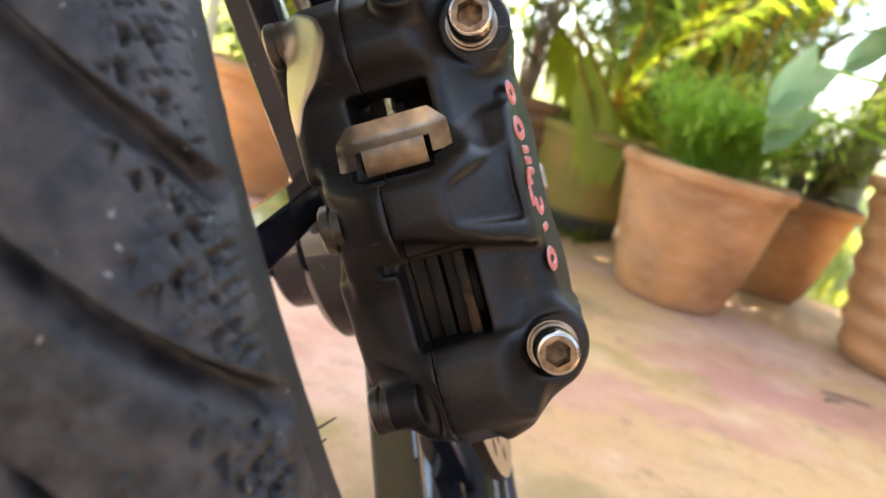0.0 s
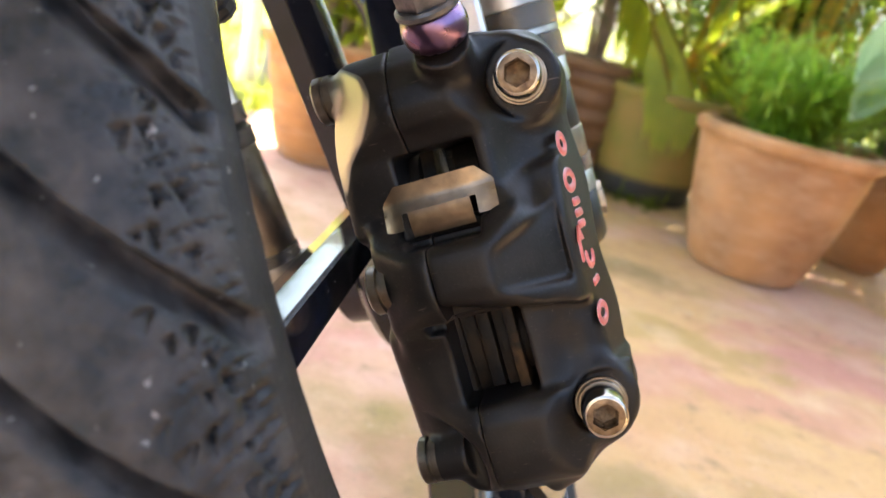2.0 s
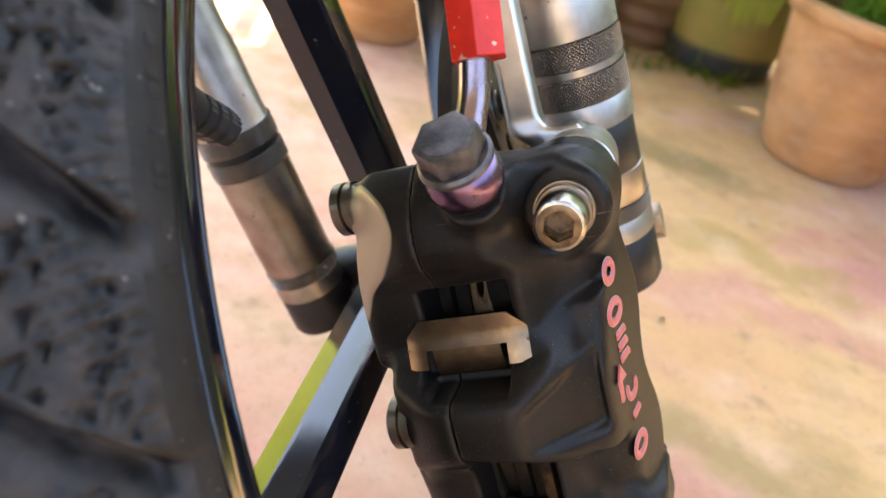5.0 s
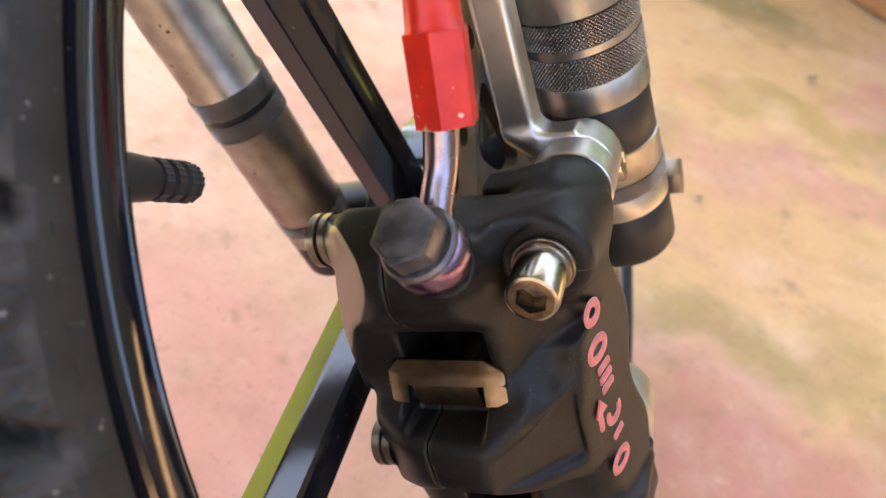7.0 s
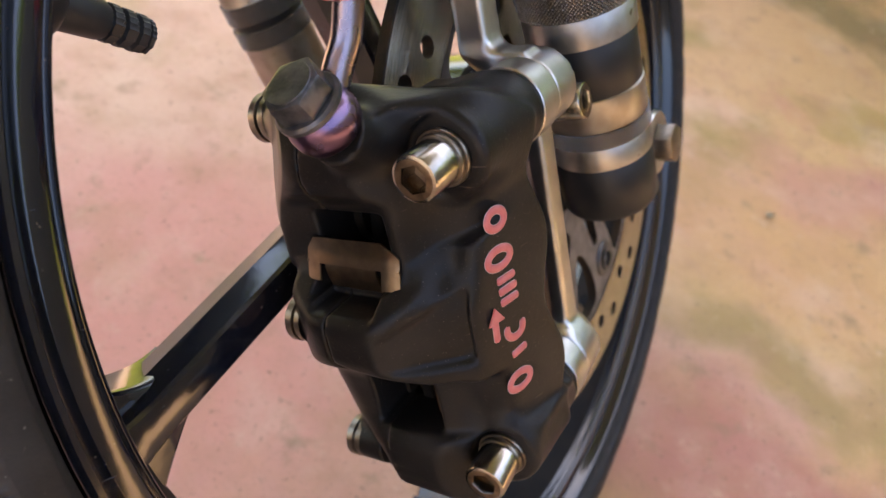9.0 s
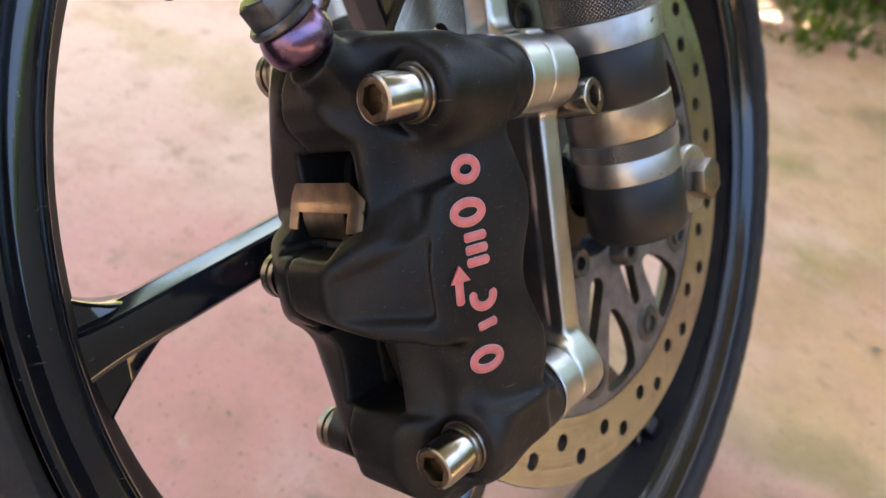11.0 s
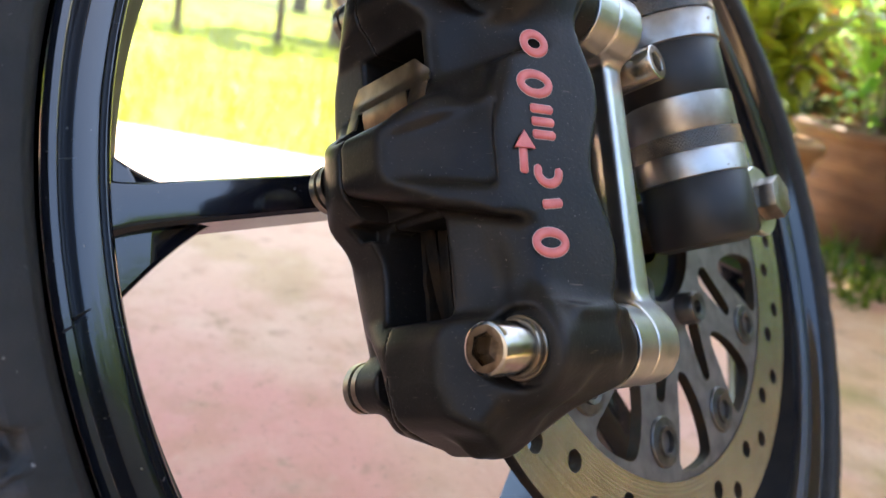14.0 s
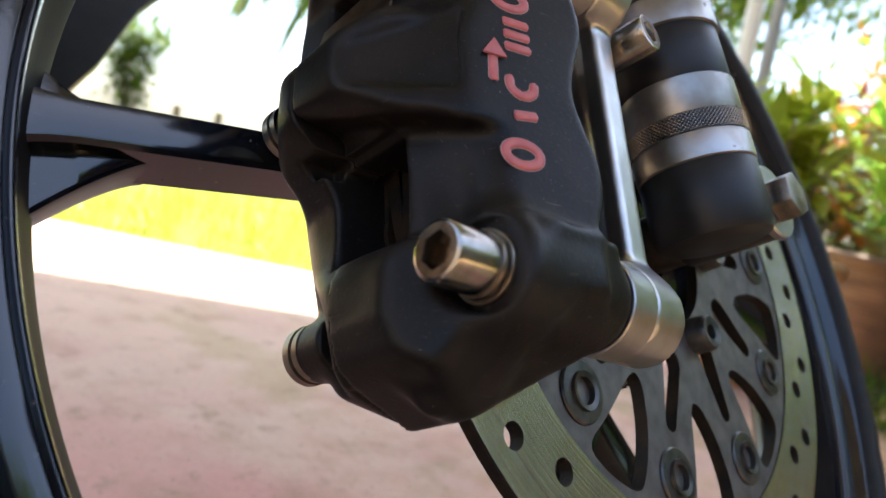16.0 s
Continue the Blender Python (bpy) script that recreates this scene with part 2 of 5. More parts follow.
def concrete_material():
    """Old red-washed concrete, patched with ochre, pale and mossy stains."""
    m = bpy.data.materials.new("stained_red_concrete")
    m.use_nodes = True
    n, l = m.node_tree.nodes, m.node_tree.links
    b = n["Principled BSDF"]
    tc = n.new("ShaderNodeTexCoord")

    def stain(scale, lo, hi, offset, detail=5.0, stretch=(1, 1, 1), power=1.0):
        mp = n.new("ShaderNodeMapping")
        mp.inputs["Location"].default_value = offset
        mp.inputs["Scale"].default_value = stretch
        nz, r = n.new("ShaderNodeTexNoise"), n.new("ShaderNodeMapRange")
        nz.inputs["Scale"].default_value, nz.inputs["Detail"].default_value = scale, detail
        nz.inputs["Roughness"].default_value = 0.62
        l.new(tc.outputs["Object"], mp.inputs["Vector"])
        l.new(mp.outputs[0], nz.inputs["Vector"])
        l.new(nz.outputs["Fac"], r.inputs["Value"])
        r.inputs["From Min"].default_value, r.inputs["From Max"].default_value = lo, hi
        r.inputs["To Max"].default_value = power
        return r.outputs[0]

    def over(below, colour, fac):
        mx = n.new("ShaderNodeMix")
        mx.data_type = "RGBA"
        l.new(fac, mx.inputs[0])
        if isinstance(below, tuple):
            mx.inputs[6].default_value = tone(below)
        else:
            l.new(below, mx.inputs[6])
        mx.inputs[7].default_value = tone(colour)
        return mx.outputs[2]

    c = over((0.53, 0.285, 0.215), (0.60, 0.385, 0.29), stain(5.0, 0.35, 0.65, (0, 0, 0)))
    sx = n.new("ShaderNodeSeparateXYZ")
    l.new(tc.outputs["Object"], sx.inputs[0])
    drift = n.new("ShaderNodeMapRange")
    drift.inputs["From Min"].default_value, drift.inputs["From Max"].default_value = -0.30, 0.15
    drift.inputs["To Min"].default_value, drift.inputs["To Max"].default_value = 0.22, 1.0
    l.new(sx.outputs["X"], drift.inputs["Value"])
    ochre = n.new("ShaderNodeMath")
    ochre.operation = "MULTIPLY"
    l.new(drift.outputs[0], ochre.inputs[0])
    l.new(stain(2.4, 0.38, 0.50, (3.1, 1.7, 0), 7.0, (0.7, 1.2, 1)), ochre.inputs[1])
    c = over(c, (0.53, 0.33, 0.15), ochre.outputs[0])
    c = over(c, (0.46, 0.19, 0.145), stain(3.0, 0.56, 0.68, (7.3, 2.2, 0), 9.0))
    c = over(c, (0.30, 0.215, 0.07), stain(4.2, 0.54, 0.70, (1.3, 9.2, 0), 10.0))
    wob = n.new("ShaderNodeTexNoise")
    wob.inputs["Scale"].default_value, wob.inputs["Detail"].default_value = 7.0, 8.0
    l.new(tc.outputs["Object"], wob.inputs["Vector"])
    shift = n.new("ShaderNodeVectorMath")
    shift.operation = "MULTIPLY_ADD"
    shift.inputs[1].default_value = (0.30, 0.30, 0.0)
    l.new(wob.outputs["Color"], shift.inputs[0])
    l.new(tc.outputs["Object"], shift.inputs[2])

    def blotch(cx, cy, rx, ry, power):
        mp, ln, r = n.new("ShaderNodeMapping"), n.new("ShaderNodeVectorMath"), n.new("ShaderNodeMapRange")
        mp.vector_type = "POINT"
        mp.inputs["Location"].default_value = (-(cx + 0.15) / rx, -(cy + 0.15) / ry, 0.0)
        mp.inputs["Scale"].default_value = (1 / rx, 1 / ry, 0.0)
        ln.operation = "LENGTH"
        l.new(shift.outputs[0], mp.inputs["Vector"])
        l.new(mp.outputs[0], ln.inputs[0])
        l.new(ln.outputs["Value"], r.inputs["Value"])
        r.inputs["From Min"].default_value, r.inputs["From Max"].default_value = 1.25, 0.55
        r.inputs["To Max"].default_value = power
        return r.outputs[0]

    c = over(c, (0.40, 0.155, 0.12), blotch(0.30, 0.06, 0.30, 0.09, 0.8))
    c = over(c, (0.46, 0.20, 0.16), blotch(0.30, 0.47, 0.20, 0.06, 0.6))
    c = over(c, (0.43, 0.185, 0.145), blotch(0.60, 0.62, 0.28, 0.08, 0.75))
    c = over(c, (0.27, 0.19, 0.06), blotch(0.19, 0.20, 0.13, 0.05, 0.75))
    c = over(c, (0.20, 0.15, 0.055), blotch(0.16, 0.84, 0.16, 0.07, 0.8))
    c = over(c, (0.36, 0.25, 0.07), blotch(0.30, 0.62, 0.16, 0.035, 0.7))
    c = over(c, (0.56, 0.24, 0.19), blotch(-0.26, -0.04, 0.32, 0.16, 0.75))
    c = over(c, (0.52, 0.285, 0.125), blotch(0.14, 0.36, 0.16, 0.10, 0.6))
    c = over(c, (0.62, 0.44, 0.31), blotch(-1.0, 0.2, 0.65, 0.5, 0.6))
    c = over(c, (0.40, 0.29, 0.12), blotch(-0.70, 0.20, 0.22, 0.05, 0.5))
    c = over(c, (0.34, 0.19, 0.11), stain(17.0, 0.54, 0.70, (4.1, 0.7, 0), 8.0, power=0.4))
    c = over(c, (0.66, 0.47, 0.34), stain(26.0, 0.56, 0.72, (0.4, 5.3, 0), 8.0, power=0.15))
    c = over(c, (0.58, 0.40, 0.27), stain(45.0, 0.60, 0.84, (2.1, 0.4, 0), 8.0))
    c = over(c, (0.25, 0.17, 0.09), stain(24.0, 0.58, 0.78, (5.3, 4.2, 0), 9.0))
    c = over(c, (0.35, 0.20, 0.09), stain(13.0, 0.50, 0.78, (8.1, 3.3, 0), 12.0, (1, 1, 1), 0.55))
    c = over(c, (0.64, 0.46, 0.33), stain(9.0, 0.52, 0.80, (2.7, 6.1, 0), 12.0, (1, 1, 1), 0.6))
    c = over(c, (0.27, 0.16, 0.09), stain(330.0, 0.56, 0.74, (1.1, 1.2, 0), 5.0, (1, 1, 1), 0.55))
    c = over(c, (0.17, 0.12, 0.07), stain(150.0, 0.60, 0.74, (0.3, 2.2, 0), 6.0))
    wash = n.new("ShaderNodeMix")
    wash.data_type, wash.blend_type = "RGBA", "MULTIPLY"
    wash.inputs[0].default_value = 1.0
    wash.inputs[7].default_value = tone((0.97, 0.985, 0.975))
    l.new(c, wash.inputs[6])
    l.new(wash.outputs[2], b.inputs["Base Color"])
    b.inputs["Roughness"].default_value = 0.82
    bz, bn = n.new("ShaderNodeTexNoise"), n.new("ShaderNodeBump")
    bz.inputs["Scale"].default_value, bz.inputs["Detail"].default_value = 90.0, 6.0
    bn.inputs["Strength"].default_value, bn.inputs["Distance"].default_value = 0.35, 0.004
    l.new(tc.outputs["Object"], bz.inputs["Vector"])
    l.new(bz.outputs["Fac"], bn.inputs["Height"])
    l.new(bn.outputs["Normal"], b.inputs["Normal"])
    return m


MAT["concrete"] = concrete_material()


def brushed_disc_material():
    """Steel worn in fine rings about the axle."""
    m = bpy.data.materials.new("brushed_brake_steel")
    m.use_nodes = True
    n, l = m.node_tree.nodes, m.node_tree.links
    b = n["Principled BSDF"]
    tc, sep, flat_, ln = n.new("ShaderNodeTexCoord"), n.new("ShaderNodeSeparateXYZ"), n.new("ShaderNodeCombineXYZ"), n.new("ShaderNodeVectorMath")
    ln.operation = "LENGTH"
    l.new(tc.outputs["Object"], sep.inputs[0])
    l.new(sep.outputs["Y"], flat_.inputs["Y"])
    l.new(sep.outputs["Z"], flat_.inputs["Z"])
    l.new(flat_.outputs[0], ln.inputs[0])
    rings_, streak = n.new("ShaderNodeTexNoise"), n.new("ShaderNodeTexNoise")
    rings_.noise_dimensions = "1D"
    rings_.inputs["Scale"].default_value, rings_.inputs["Detail"].default_value = 1500.0, 3.0
    l.new(ln.outputs["Value"], rings_.inputs["W"])
    streak.inputs["Scale"].default_value, streak.inputs["Detail"].default_value = 70.0, 4.0
    l.new(tc.outputs["Object"], streak.inputs["Vector"])
    mul = n.new("ShaderNodeMath")
    mul.operation = "MULTIPLY_ADD"
    mul.inputs[1].default_value, mul.inputs[2].default_value = 0.5, -0.05
    l.new(streak.outputs["Fac"], mul.inputs[0])
    add = n.new("ShaderNodeMath")
    l.new(rings_.outputs["Fac"], add.inputs[0])
    l.new(mul.outputs[0], add.inputs[1])
    ramp = n.new("ShaderNodeValToRGB")
    ramp.color_ramp.elements[0].position, ramp.color_ramp.elements[1].position = 0.42, 0.95
    ramp.color_ramp.elements[0].color, ramp.color_ramp.elements[1].color = tone((0.30, 0.275, 0.225)), tone((0.58, 0.555, 0.48))
    l.new(add.outputs[0], ramp.inputs["Fac"])
    l.new(ramp.outputs["Color"], b.inputs["Base Color"])
    b.inputs["Metallic"].default_value, b.inputs["Roughness"].default_value = 1.0, 0.27
    bn = n.new("ShaderNodeBump")
    bn.inputs["Strength"].default_value, bn.inputs["Distance"].default_value = 0.45, 0.0004
    l.new(rings_.outputs["Fac"], bn.inputs["Height"])
    l.new(bn.outputs["Normal"], b.inputs["Normal"])
    return m


MAT["disc"] = brushed_disc_material()

FACET, FACET_AT = (-0.617, -0.75, 0.232), 138.7        # machined corner of the inner caliper half, in millimetres


def worn_finish(m):
    """Brown wear along the edges and smears of dried dust."""
    n, l = m.node_tree.nodes, m.node_tree.links
    b = n["Principled BSDF"]
    tc, geo = n.new("ShaderNodeTexCoord"), n.new("ShaderNodeNewGeometry")
    edge, rub, smear, blot = n.new("ShaderNodeMapRange"), n.new("ShaderNodeTexNoise"), n.new("ShaderNodeMapRange"), n.new("ShaderNodeTexNoise")
    edge.inputs["From Min"].default_value, edge.inputs["From Max"].default_value = 0.53, 0.60
    rub.inputs["Scale"].default_value, rub.inputs["Detail"].default_value = 160.0, 5.0
    blot.inputs["Scale"].default_value, blot.inputs["Detail"].default_value = 48.0, 7.0
    smear.inputs["From Min"].default_value, smear.inputs["From Max"].default_value, smear.inputs["To Max"].default_value = 0.55, 0.75, 0.55
    times = n.new("ShaderNodeMath")
    times.operation = "MULTIPLY"
    for z in (rub, blot):
        l.new(tc.outputs["Object"], z.inputs["Vector"])
    l.new(geo.outputs["Pointiness"], edge.inputs["Value"])
    l.new(edge.outputs[0], times.inputs[0])
    l.new(rub.outputs["Fac"], times.inputs[1])
    l.new(blot.outputs["Fac"], smear.inputs["Value"])
    for fac, colour in ((smear.outputs[0], (0.022, 0.0185, 0.0155)), (times.outputs[0], (0.075, 0.055, 0.042))):
        old = b.inputs["Base Color"].links[0].from_socket
        mx = n.new("ShaderNodeMix")
        mx.data_type = "RGBA"
        l.new(fac, mx.inputs[0])
        l.new(old, mx.inputs[6])
        mx.inputs[7].default_value = tone(colour)
        l.new(mx.outputs[2], b.inputs["Base Color"])


worn_finish(MAT["caliper"])


def bare_corner_material():
    """Black finish with one flat corner machined down to the bare metal."""
    m = MAT["caliper"].copy()
    m.name = "black_cast_with_bare_corner"
    n, l = m.node_tree.nodes, m.node_tree.links
    b = n["Principled BSDF"]
    tc, dot = n.new("ShaderNodeTexCoord"), n.new("ShaderNodeVectorMath")
    dot.operation = "DOT_PRODUCT"
    dot.inputs[1].default_value = Vector(FACET).normalized()
    l.new(tc.outputs["Object"], dot.inputs[0])
    near = n.new("ShaderNodeMapRange")
    at = FACET_AT / Vector(FACET).length / 1000
    near.inputs["From Min"].default_value, near.inputs["From Max"].default_value = at - 0.00085, at - 0.0005
    l.new(dot.outputs["Value"], near.inputs["Value"])
    old = b.inputs["Base Color"].links[0].from_socket
    mx = n.new("ShaderNodeMix")
    mx.data_type = "RGBA"
    l.new(near.outputs[0], mx.inputs[0])
    l.new(old, mx.inputs[6])
    mx.inputs[7].default_value = tone((0.28, 0.26, 0.215))
    l.new(mx.outputs[2], b.inputs["Base Color"])
    l.new(near.outputs[0], b.inputs["Metallic"])
    return m


MAT["caliper_inner"] = bare_corner_material()


# ---------------------------------------------------------------- mesh helpers
def part(name, bm, mat, parent=None, label="", smooth=True, kind=""):
    me = bpy.data.meshes.new(name)
    bm.to_mesh(me)
    bm.free()
    me.materials.append(MAT[mat])
    if smooth:
        me.shade_smooth()
        me.set_sharp_from_angle(angle=radians(38))
    ob = new(name, me)
    if parent is not None:
        ob.parent = parent
    if label or kind:
        tagged(ob, label, kind=kind)
    return ob


def thing(name, m, label, category, group="", kind=""):
    ob = new(name)
    ob.empty_display_size = 0.02
    ob.matrix_world = m
    return tagged(ob, label, category, group, kind)


def frame_to(origin, axis, side=(0, 0, 1)):
    """Matrix whose z runs along axis and whose x leans to side."""
    z = Vector(axis).normalized()
    s = Vector(side)
    x = s - z * s.dot(z)
    if x.length < 1e-4:
        x = Vector((1, 0, 0)) - z * z.x
    x.normalize()
    y = z.cross(x)
    return Matrix.Translation(origin) @ Matrix((x, y, z)).transposed().to_4x4()


def lathe(profile, m=None, n=48, bm=None, bump=None, closed=False):
    """Profile of (radius, height) turned about z; radius 0 closes an end."""
    bm = bm or bmesh.new()
    m = m or Matrix()
    rings = []
    for k, (r, h) in enumerate(profile):
        if r < 1e-7:
            rings.append([bm.verts.new(m @ Vector((0, 0, h)))])
        else:
            ring = []
            for i in range(n):
                a = 2 * math.pi * i / n
                rr = r + (bump(a, h) if bump else 0)
                ring.append(bm.verts.new(m @ Vector((rr * math.cos(a), rr * math.sin(a), h))))
            rings.append(ring)
    pairs = list(zip(rings, rings[1:])) + ([(rings[-1], rings[0])] if closed else [])
    for a, b in pairs:
        for i in range(n):
            j = (i + 1) % n
            if len(a) == 1 and len(b) == 1:
                continue
            if len(a) == 1:
                bm.faces.new((a[0], b[j], b[i]))
            elif len(b) == 1:
                bm.faces.new((a[i], a[j], b[0]))
            else:
                bm.faces.new((a[i], a[j], b[j], b[i]))
    bmesh.ops.recalc_face_normals(bm, faces=bm.faces[:])
    return bm


def prism(outline, h0, h1, m=None, bevel=0.0, bm=None, segments=2, holes=()):
    """Outline of (x, y) raised from h0 to h1 along z, with holes cut through."""
    bm = bm or bmesh.new()
    m = m or Matrix()
    tmp = bmesh.new()
    edges = []
    for loop in (outline, *holes):
        vs = [tmp.verts.new((x, y, h0)) for x, y in loop]
        edges += [tmp.edges.new((a, b)) for a, b in zip(vs, vs[1:] + vs[:1])]
    if holes:
        bmesh.ops.triangle_fill(tmp, use_beauty=True, edges=edges)
    else:
        tmp.faces.new([v for v in tmp.verts])
    got = bmesh.ops.extrude_face_region(tmp, geom=tmp.faces[:])
    bmesh.ops.translate(tmp, verts=[v for v in got["geom"] if isinstance(v, bmesh.types.BMVert)], vec=(0, 0, h1 - h0))
    bmesh.ops.recalc_face_normals(tmp, faces=tmp.faces[:])
    if bevel:
        sharp = [e for e in tmp.edges if len(e.link_faces) == 2 and e.calc_face_angle(0) > 0.5]
        bmesh.ops.bevel(tmp, geom=sharp, offset=bevel, segments=segments, affect="EDGES", profile=0.6, clamp_overlap=True)
    tmp.transform(m)
    me = bpy.data.meshes.new("tmp")
    tmp.to_mesh(me)
    tmp.free()
    bm.from_mesh(me)
    bpy.data.meshes.remove(me)
    return bm


def block(x0, x1, y0, y1, z0, z1, bevel=0.001, bm=None, m=None):
    return prism([(x0, y0), (x1, y0), (x1, y1), (x0, y1)], z0, z1, m, bevel, bm)


def tube(points, radius, n=16, bm=None, caps=True):
    """Round rod along a list of points; radius may be a list."""
    bm = bm or bmesh.new()
    pts = [Vector(p) for p in points]
    rad = radius if isinstance(radius, (list, tuple)) else [radius] * len(pts)
    rings, x = [], None
    for i, p in enumerate(pts):
        d = (pts[min(i + 1, len(pts) - 1)] - pts[max(i - 1, 0)]).normalized()
        if x is None:
            x = d.orthogonal().normalized()
        x = (x - d * x.dot(d)).normalized()
        y = d.cross(x)
        rings.append([bm.verts.new(p + (x * math.cos(2 * math.pi * k / n) + y * math.sin(2 * math.pi * k / n)) * rad[i]) for k in range(n)])
    for a, b in zip(rings, rings[1:]):
        for k in range(n):
            bm.faces.new((a[k], a[(k + 1) % n], b[(k + 1) % n], b[k]))
    if caps:
        bm.faces.new(rings[0][::-1])
        bm.faces.new(rings[-1])
    return bm


def arc_points(points, steps=6):
    """Smooth curve through points (Catmull-Rom)."""
    p = [Vector(v) for v in points]
    p = [p[0] * 2 - p[1]] + p + [p[-1] * 2 - p[-2]]
    out = []
    for i in range(1, len(p) - 2):
        for s in range(steps):
            t = s / steps
            out.append(0.5 * ((2 * p[i]) + (p[i + 1] - p[i - 1]) * t + (2 * p[i - 1] - 5 * p[i] + 4 * p[i + 1] - p[i + 2]) * t * t
                              + (3 * p[i] - p[i - 1] - 3 * p[i + 1] + p[i + 2]) * t ** 3))
    out.append(p[-2])
    return out


def mm(*v):
    return Vector(v) / 1000.0


# ---------------------------------------------------------------- rounded solids from distance fields (millimetres)
def f_box(p, lo, hi, r):
    c = [(a + b) / 2 for a, b in zip(lo, hi)]
    h = [(b - a) / 2 - r for a, b in zip(lo, hi)]
    q = [np.abs(v - k) - s for v, k, s in zip(p, c, h)]
    return np.sqrt(sum(np.maximum(v, 0) ** 2 for v in q)) + np.minimum(np.maximum(np.maximum(q[0], q[1]), q[2]), 0) - r


def f_plane(p, n, d):
    s = math.sqrt(sum(v * v for v in n))
    return (p[0] * n[0] + p[1] * n[1] + p[2] * n[2] - d) / s


def f_rod(p, a, b, r, flat=True):
    a, b = np.array(a, float), np.array(b, float)
    d = b - a
    ln = np.linalg.norm(d)
    d = d / ln
    t = sum((v - k) * s for v, k, s in zip(p, a, d))
    tc = t if flat else np.clip(t, 0, ln)
    rad = np.sqrt(sum((v - k - tc * s) ** 2 for v, k, s in zip(p, a, d))) - r
    if not flat:
        return rad
    cap = np.maximum(-t, t - ln)
    return np.minimum(np.maximum(rad, cap), 0) + np.sqrt(np.maximum(rad, 0) ** 2 + np.maximum(cap, 0) ** 2)


def join(a, b, k=4.0):
    h = np.clip(0.5 + 0.5 * (b - a) / k, 0, 1)
    return b + (a - b) * h - k * h * (1 - h)


def cut(a, b, k=1.5):
    return -join(-a, b, k)


def meet(a, b, k=2.0):
    return -join(-a, -b, k)


def solid(field, lo, hi, step):
    """Skin of field < 0 as a bmesh (surface nets), in metres."""
    ax = [np.arange(a - 2 * step, b + 3 * step, step) for a, b in zip(lo, hi)]
    g = np.meshgrid(*ax, indexing="ij")
    f = field(g)
    s = f < 0
    nx, ny, nz = (v - 1 for v in f.shape)
    count = np.zeros((nx, ny, nz))
    acc = np.zeros((nx, ny, nz, 3))
    corner = [(i, j, k) for i in (0, 1) for j in (0, 1) for k in (0, 1)]

    def cub(a, c):
        return a[c[0]:c[0] + nx, c[1]:c[1] + ny, c[2]:c[2] + nz]

    for c in corner:
        for d in range(3):
            if c[d] == 0:
                e = tuple(c[i] + (i == d) for i in range(3))
                fa, fb = cub(f, c), cub(f, e)
                cross = (fa < 0) != (fb < 0)
                t = np.where(cross, fa / np.where(cross, fa - fb, 1), 0)
                count += cross
                for i in range(3):
                    acc[..., i] += np.where(cross, c[i] + (t if i == d else 0), 0)
    live = count > 0
    index = -np.ones((nx, ny, nz), int)
    index[live] = np.arange(live.sum())
    cell = np.argwhere(live)
    pos = acc[live] / count[live][:, None] + cell
    pos = np.stack([ax[i][0] + pos[:, i] * step for i in range(3)], 1) / 1000.0
    faces = []
    for d in range(3):
        u, v = (d + 1) % 3, (d + 2) % 3
        sl0, sl1 = [slice(None)] * 3, [slice(None)] * 3
        sl0[d], sl1[d] = slice(0, -1), slice(1, None)
        change = s[tuple(sl0)] != s[tuple(sl1)]
        for q in np.argwhere(change):
            if q[u] == 0 or q[v] == 0 or q[u] >= (nx, ny, nz)[u] or q[v] >= (nx, ny, nz)[v]:
                continue
            q = list(q)
            ids = []
            for du, dv in ((0, 0), (1, 0), (1, 1), (0, 1)):
                w = list(q)
                w[u] -= du
                w[v] -= dv
                ids.append(int(index[tuple(w)]))
            if min(ids) < 0:
                continue
            faces.append(ids if s[tuple(q)] else ids[::-1])
    me = bpy.data.meshes.new("tmp")
    me.from_pydata(pos.tolist(), [], faces)
    bm = bmesh.new()
    bm.from_mesh(me)
    bpy.data.meshes.remove(me)
    bmesh.ops.recalc_face_normals(bm, faces=bm.faces[:])
    return bm


# ---------------------------------------------------------------- ground, porch
def flat(outline, z, thick, bevel=0.0):
    return prism(outline, z - thick, z, None, bevel)


grid = bmesh.new()
rings = [0.0, 1.5, 3, 6, 12, 25, 60, 150, 400, 1200, 3000]
prev = None
for r in rings:
    if r == 0.0:
        prev = [grid.verts.new((0, 0, -0.03))]
        continue
    ring = [grid.verts.new((r * math.cos(2 * math.pi * i / 64), r * math.sin(2 * math.pi * i / 64), -0.03 + (0.06 * noise.noise((r, i * 0.4, 0)) if r > 20 else 0))) for i in range(64)]
    for i in range(64):
        j = (i + 1) % 64
        if len(prev) == 1:
            grid.faces.new((prev[0], ring[i], ring[j]))
        else:
            grid.faces.new((prev[i], ring[i], ring[j], prev[j]))
    prev = ring
tagged(part("ground", grid, "grass"), "sunlit lawn ground reaching to the horizon", "ground", kind="structure")

PATIO = [(-6.0, -3.6), (-1.65, 0.22), (-1.2, 0.62), (-0.72, 1.1), (-0.55, 1.75), (0.55, 1.85), (0.92, 1.42), (1.5, 1.15), (4.5, 0.2), (4.5, -6), (-6, -6)]
tagged(part("pavement", flat(PATIO, 0.0, 0.12, 0.004), "concrete"), "old red concrete yard stained ochre, pink and mossy green", "pavement", kind="structure")

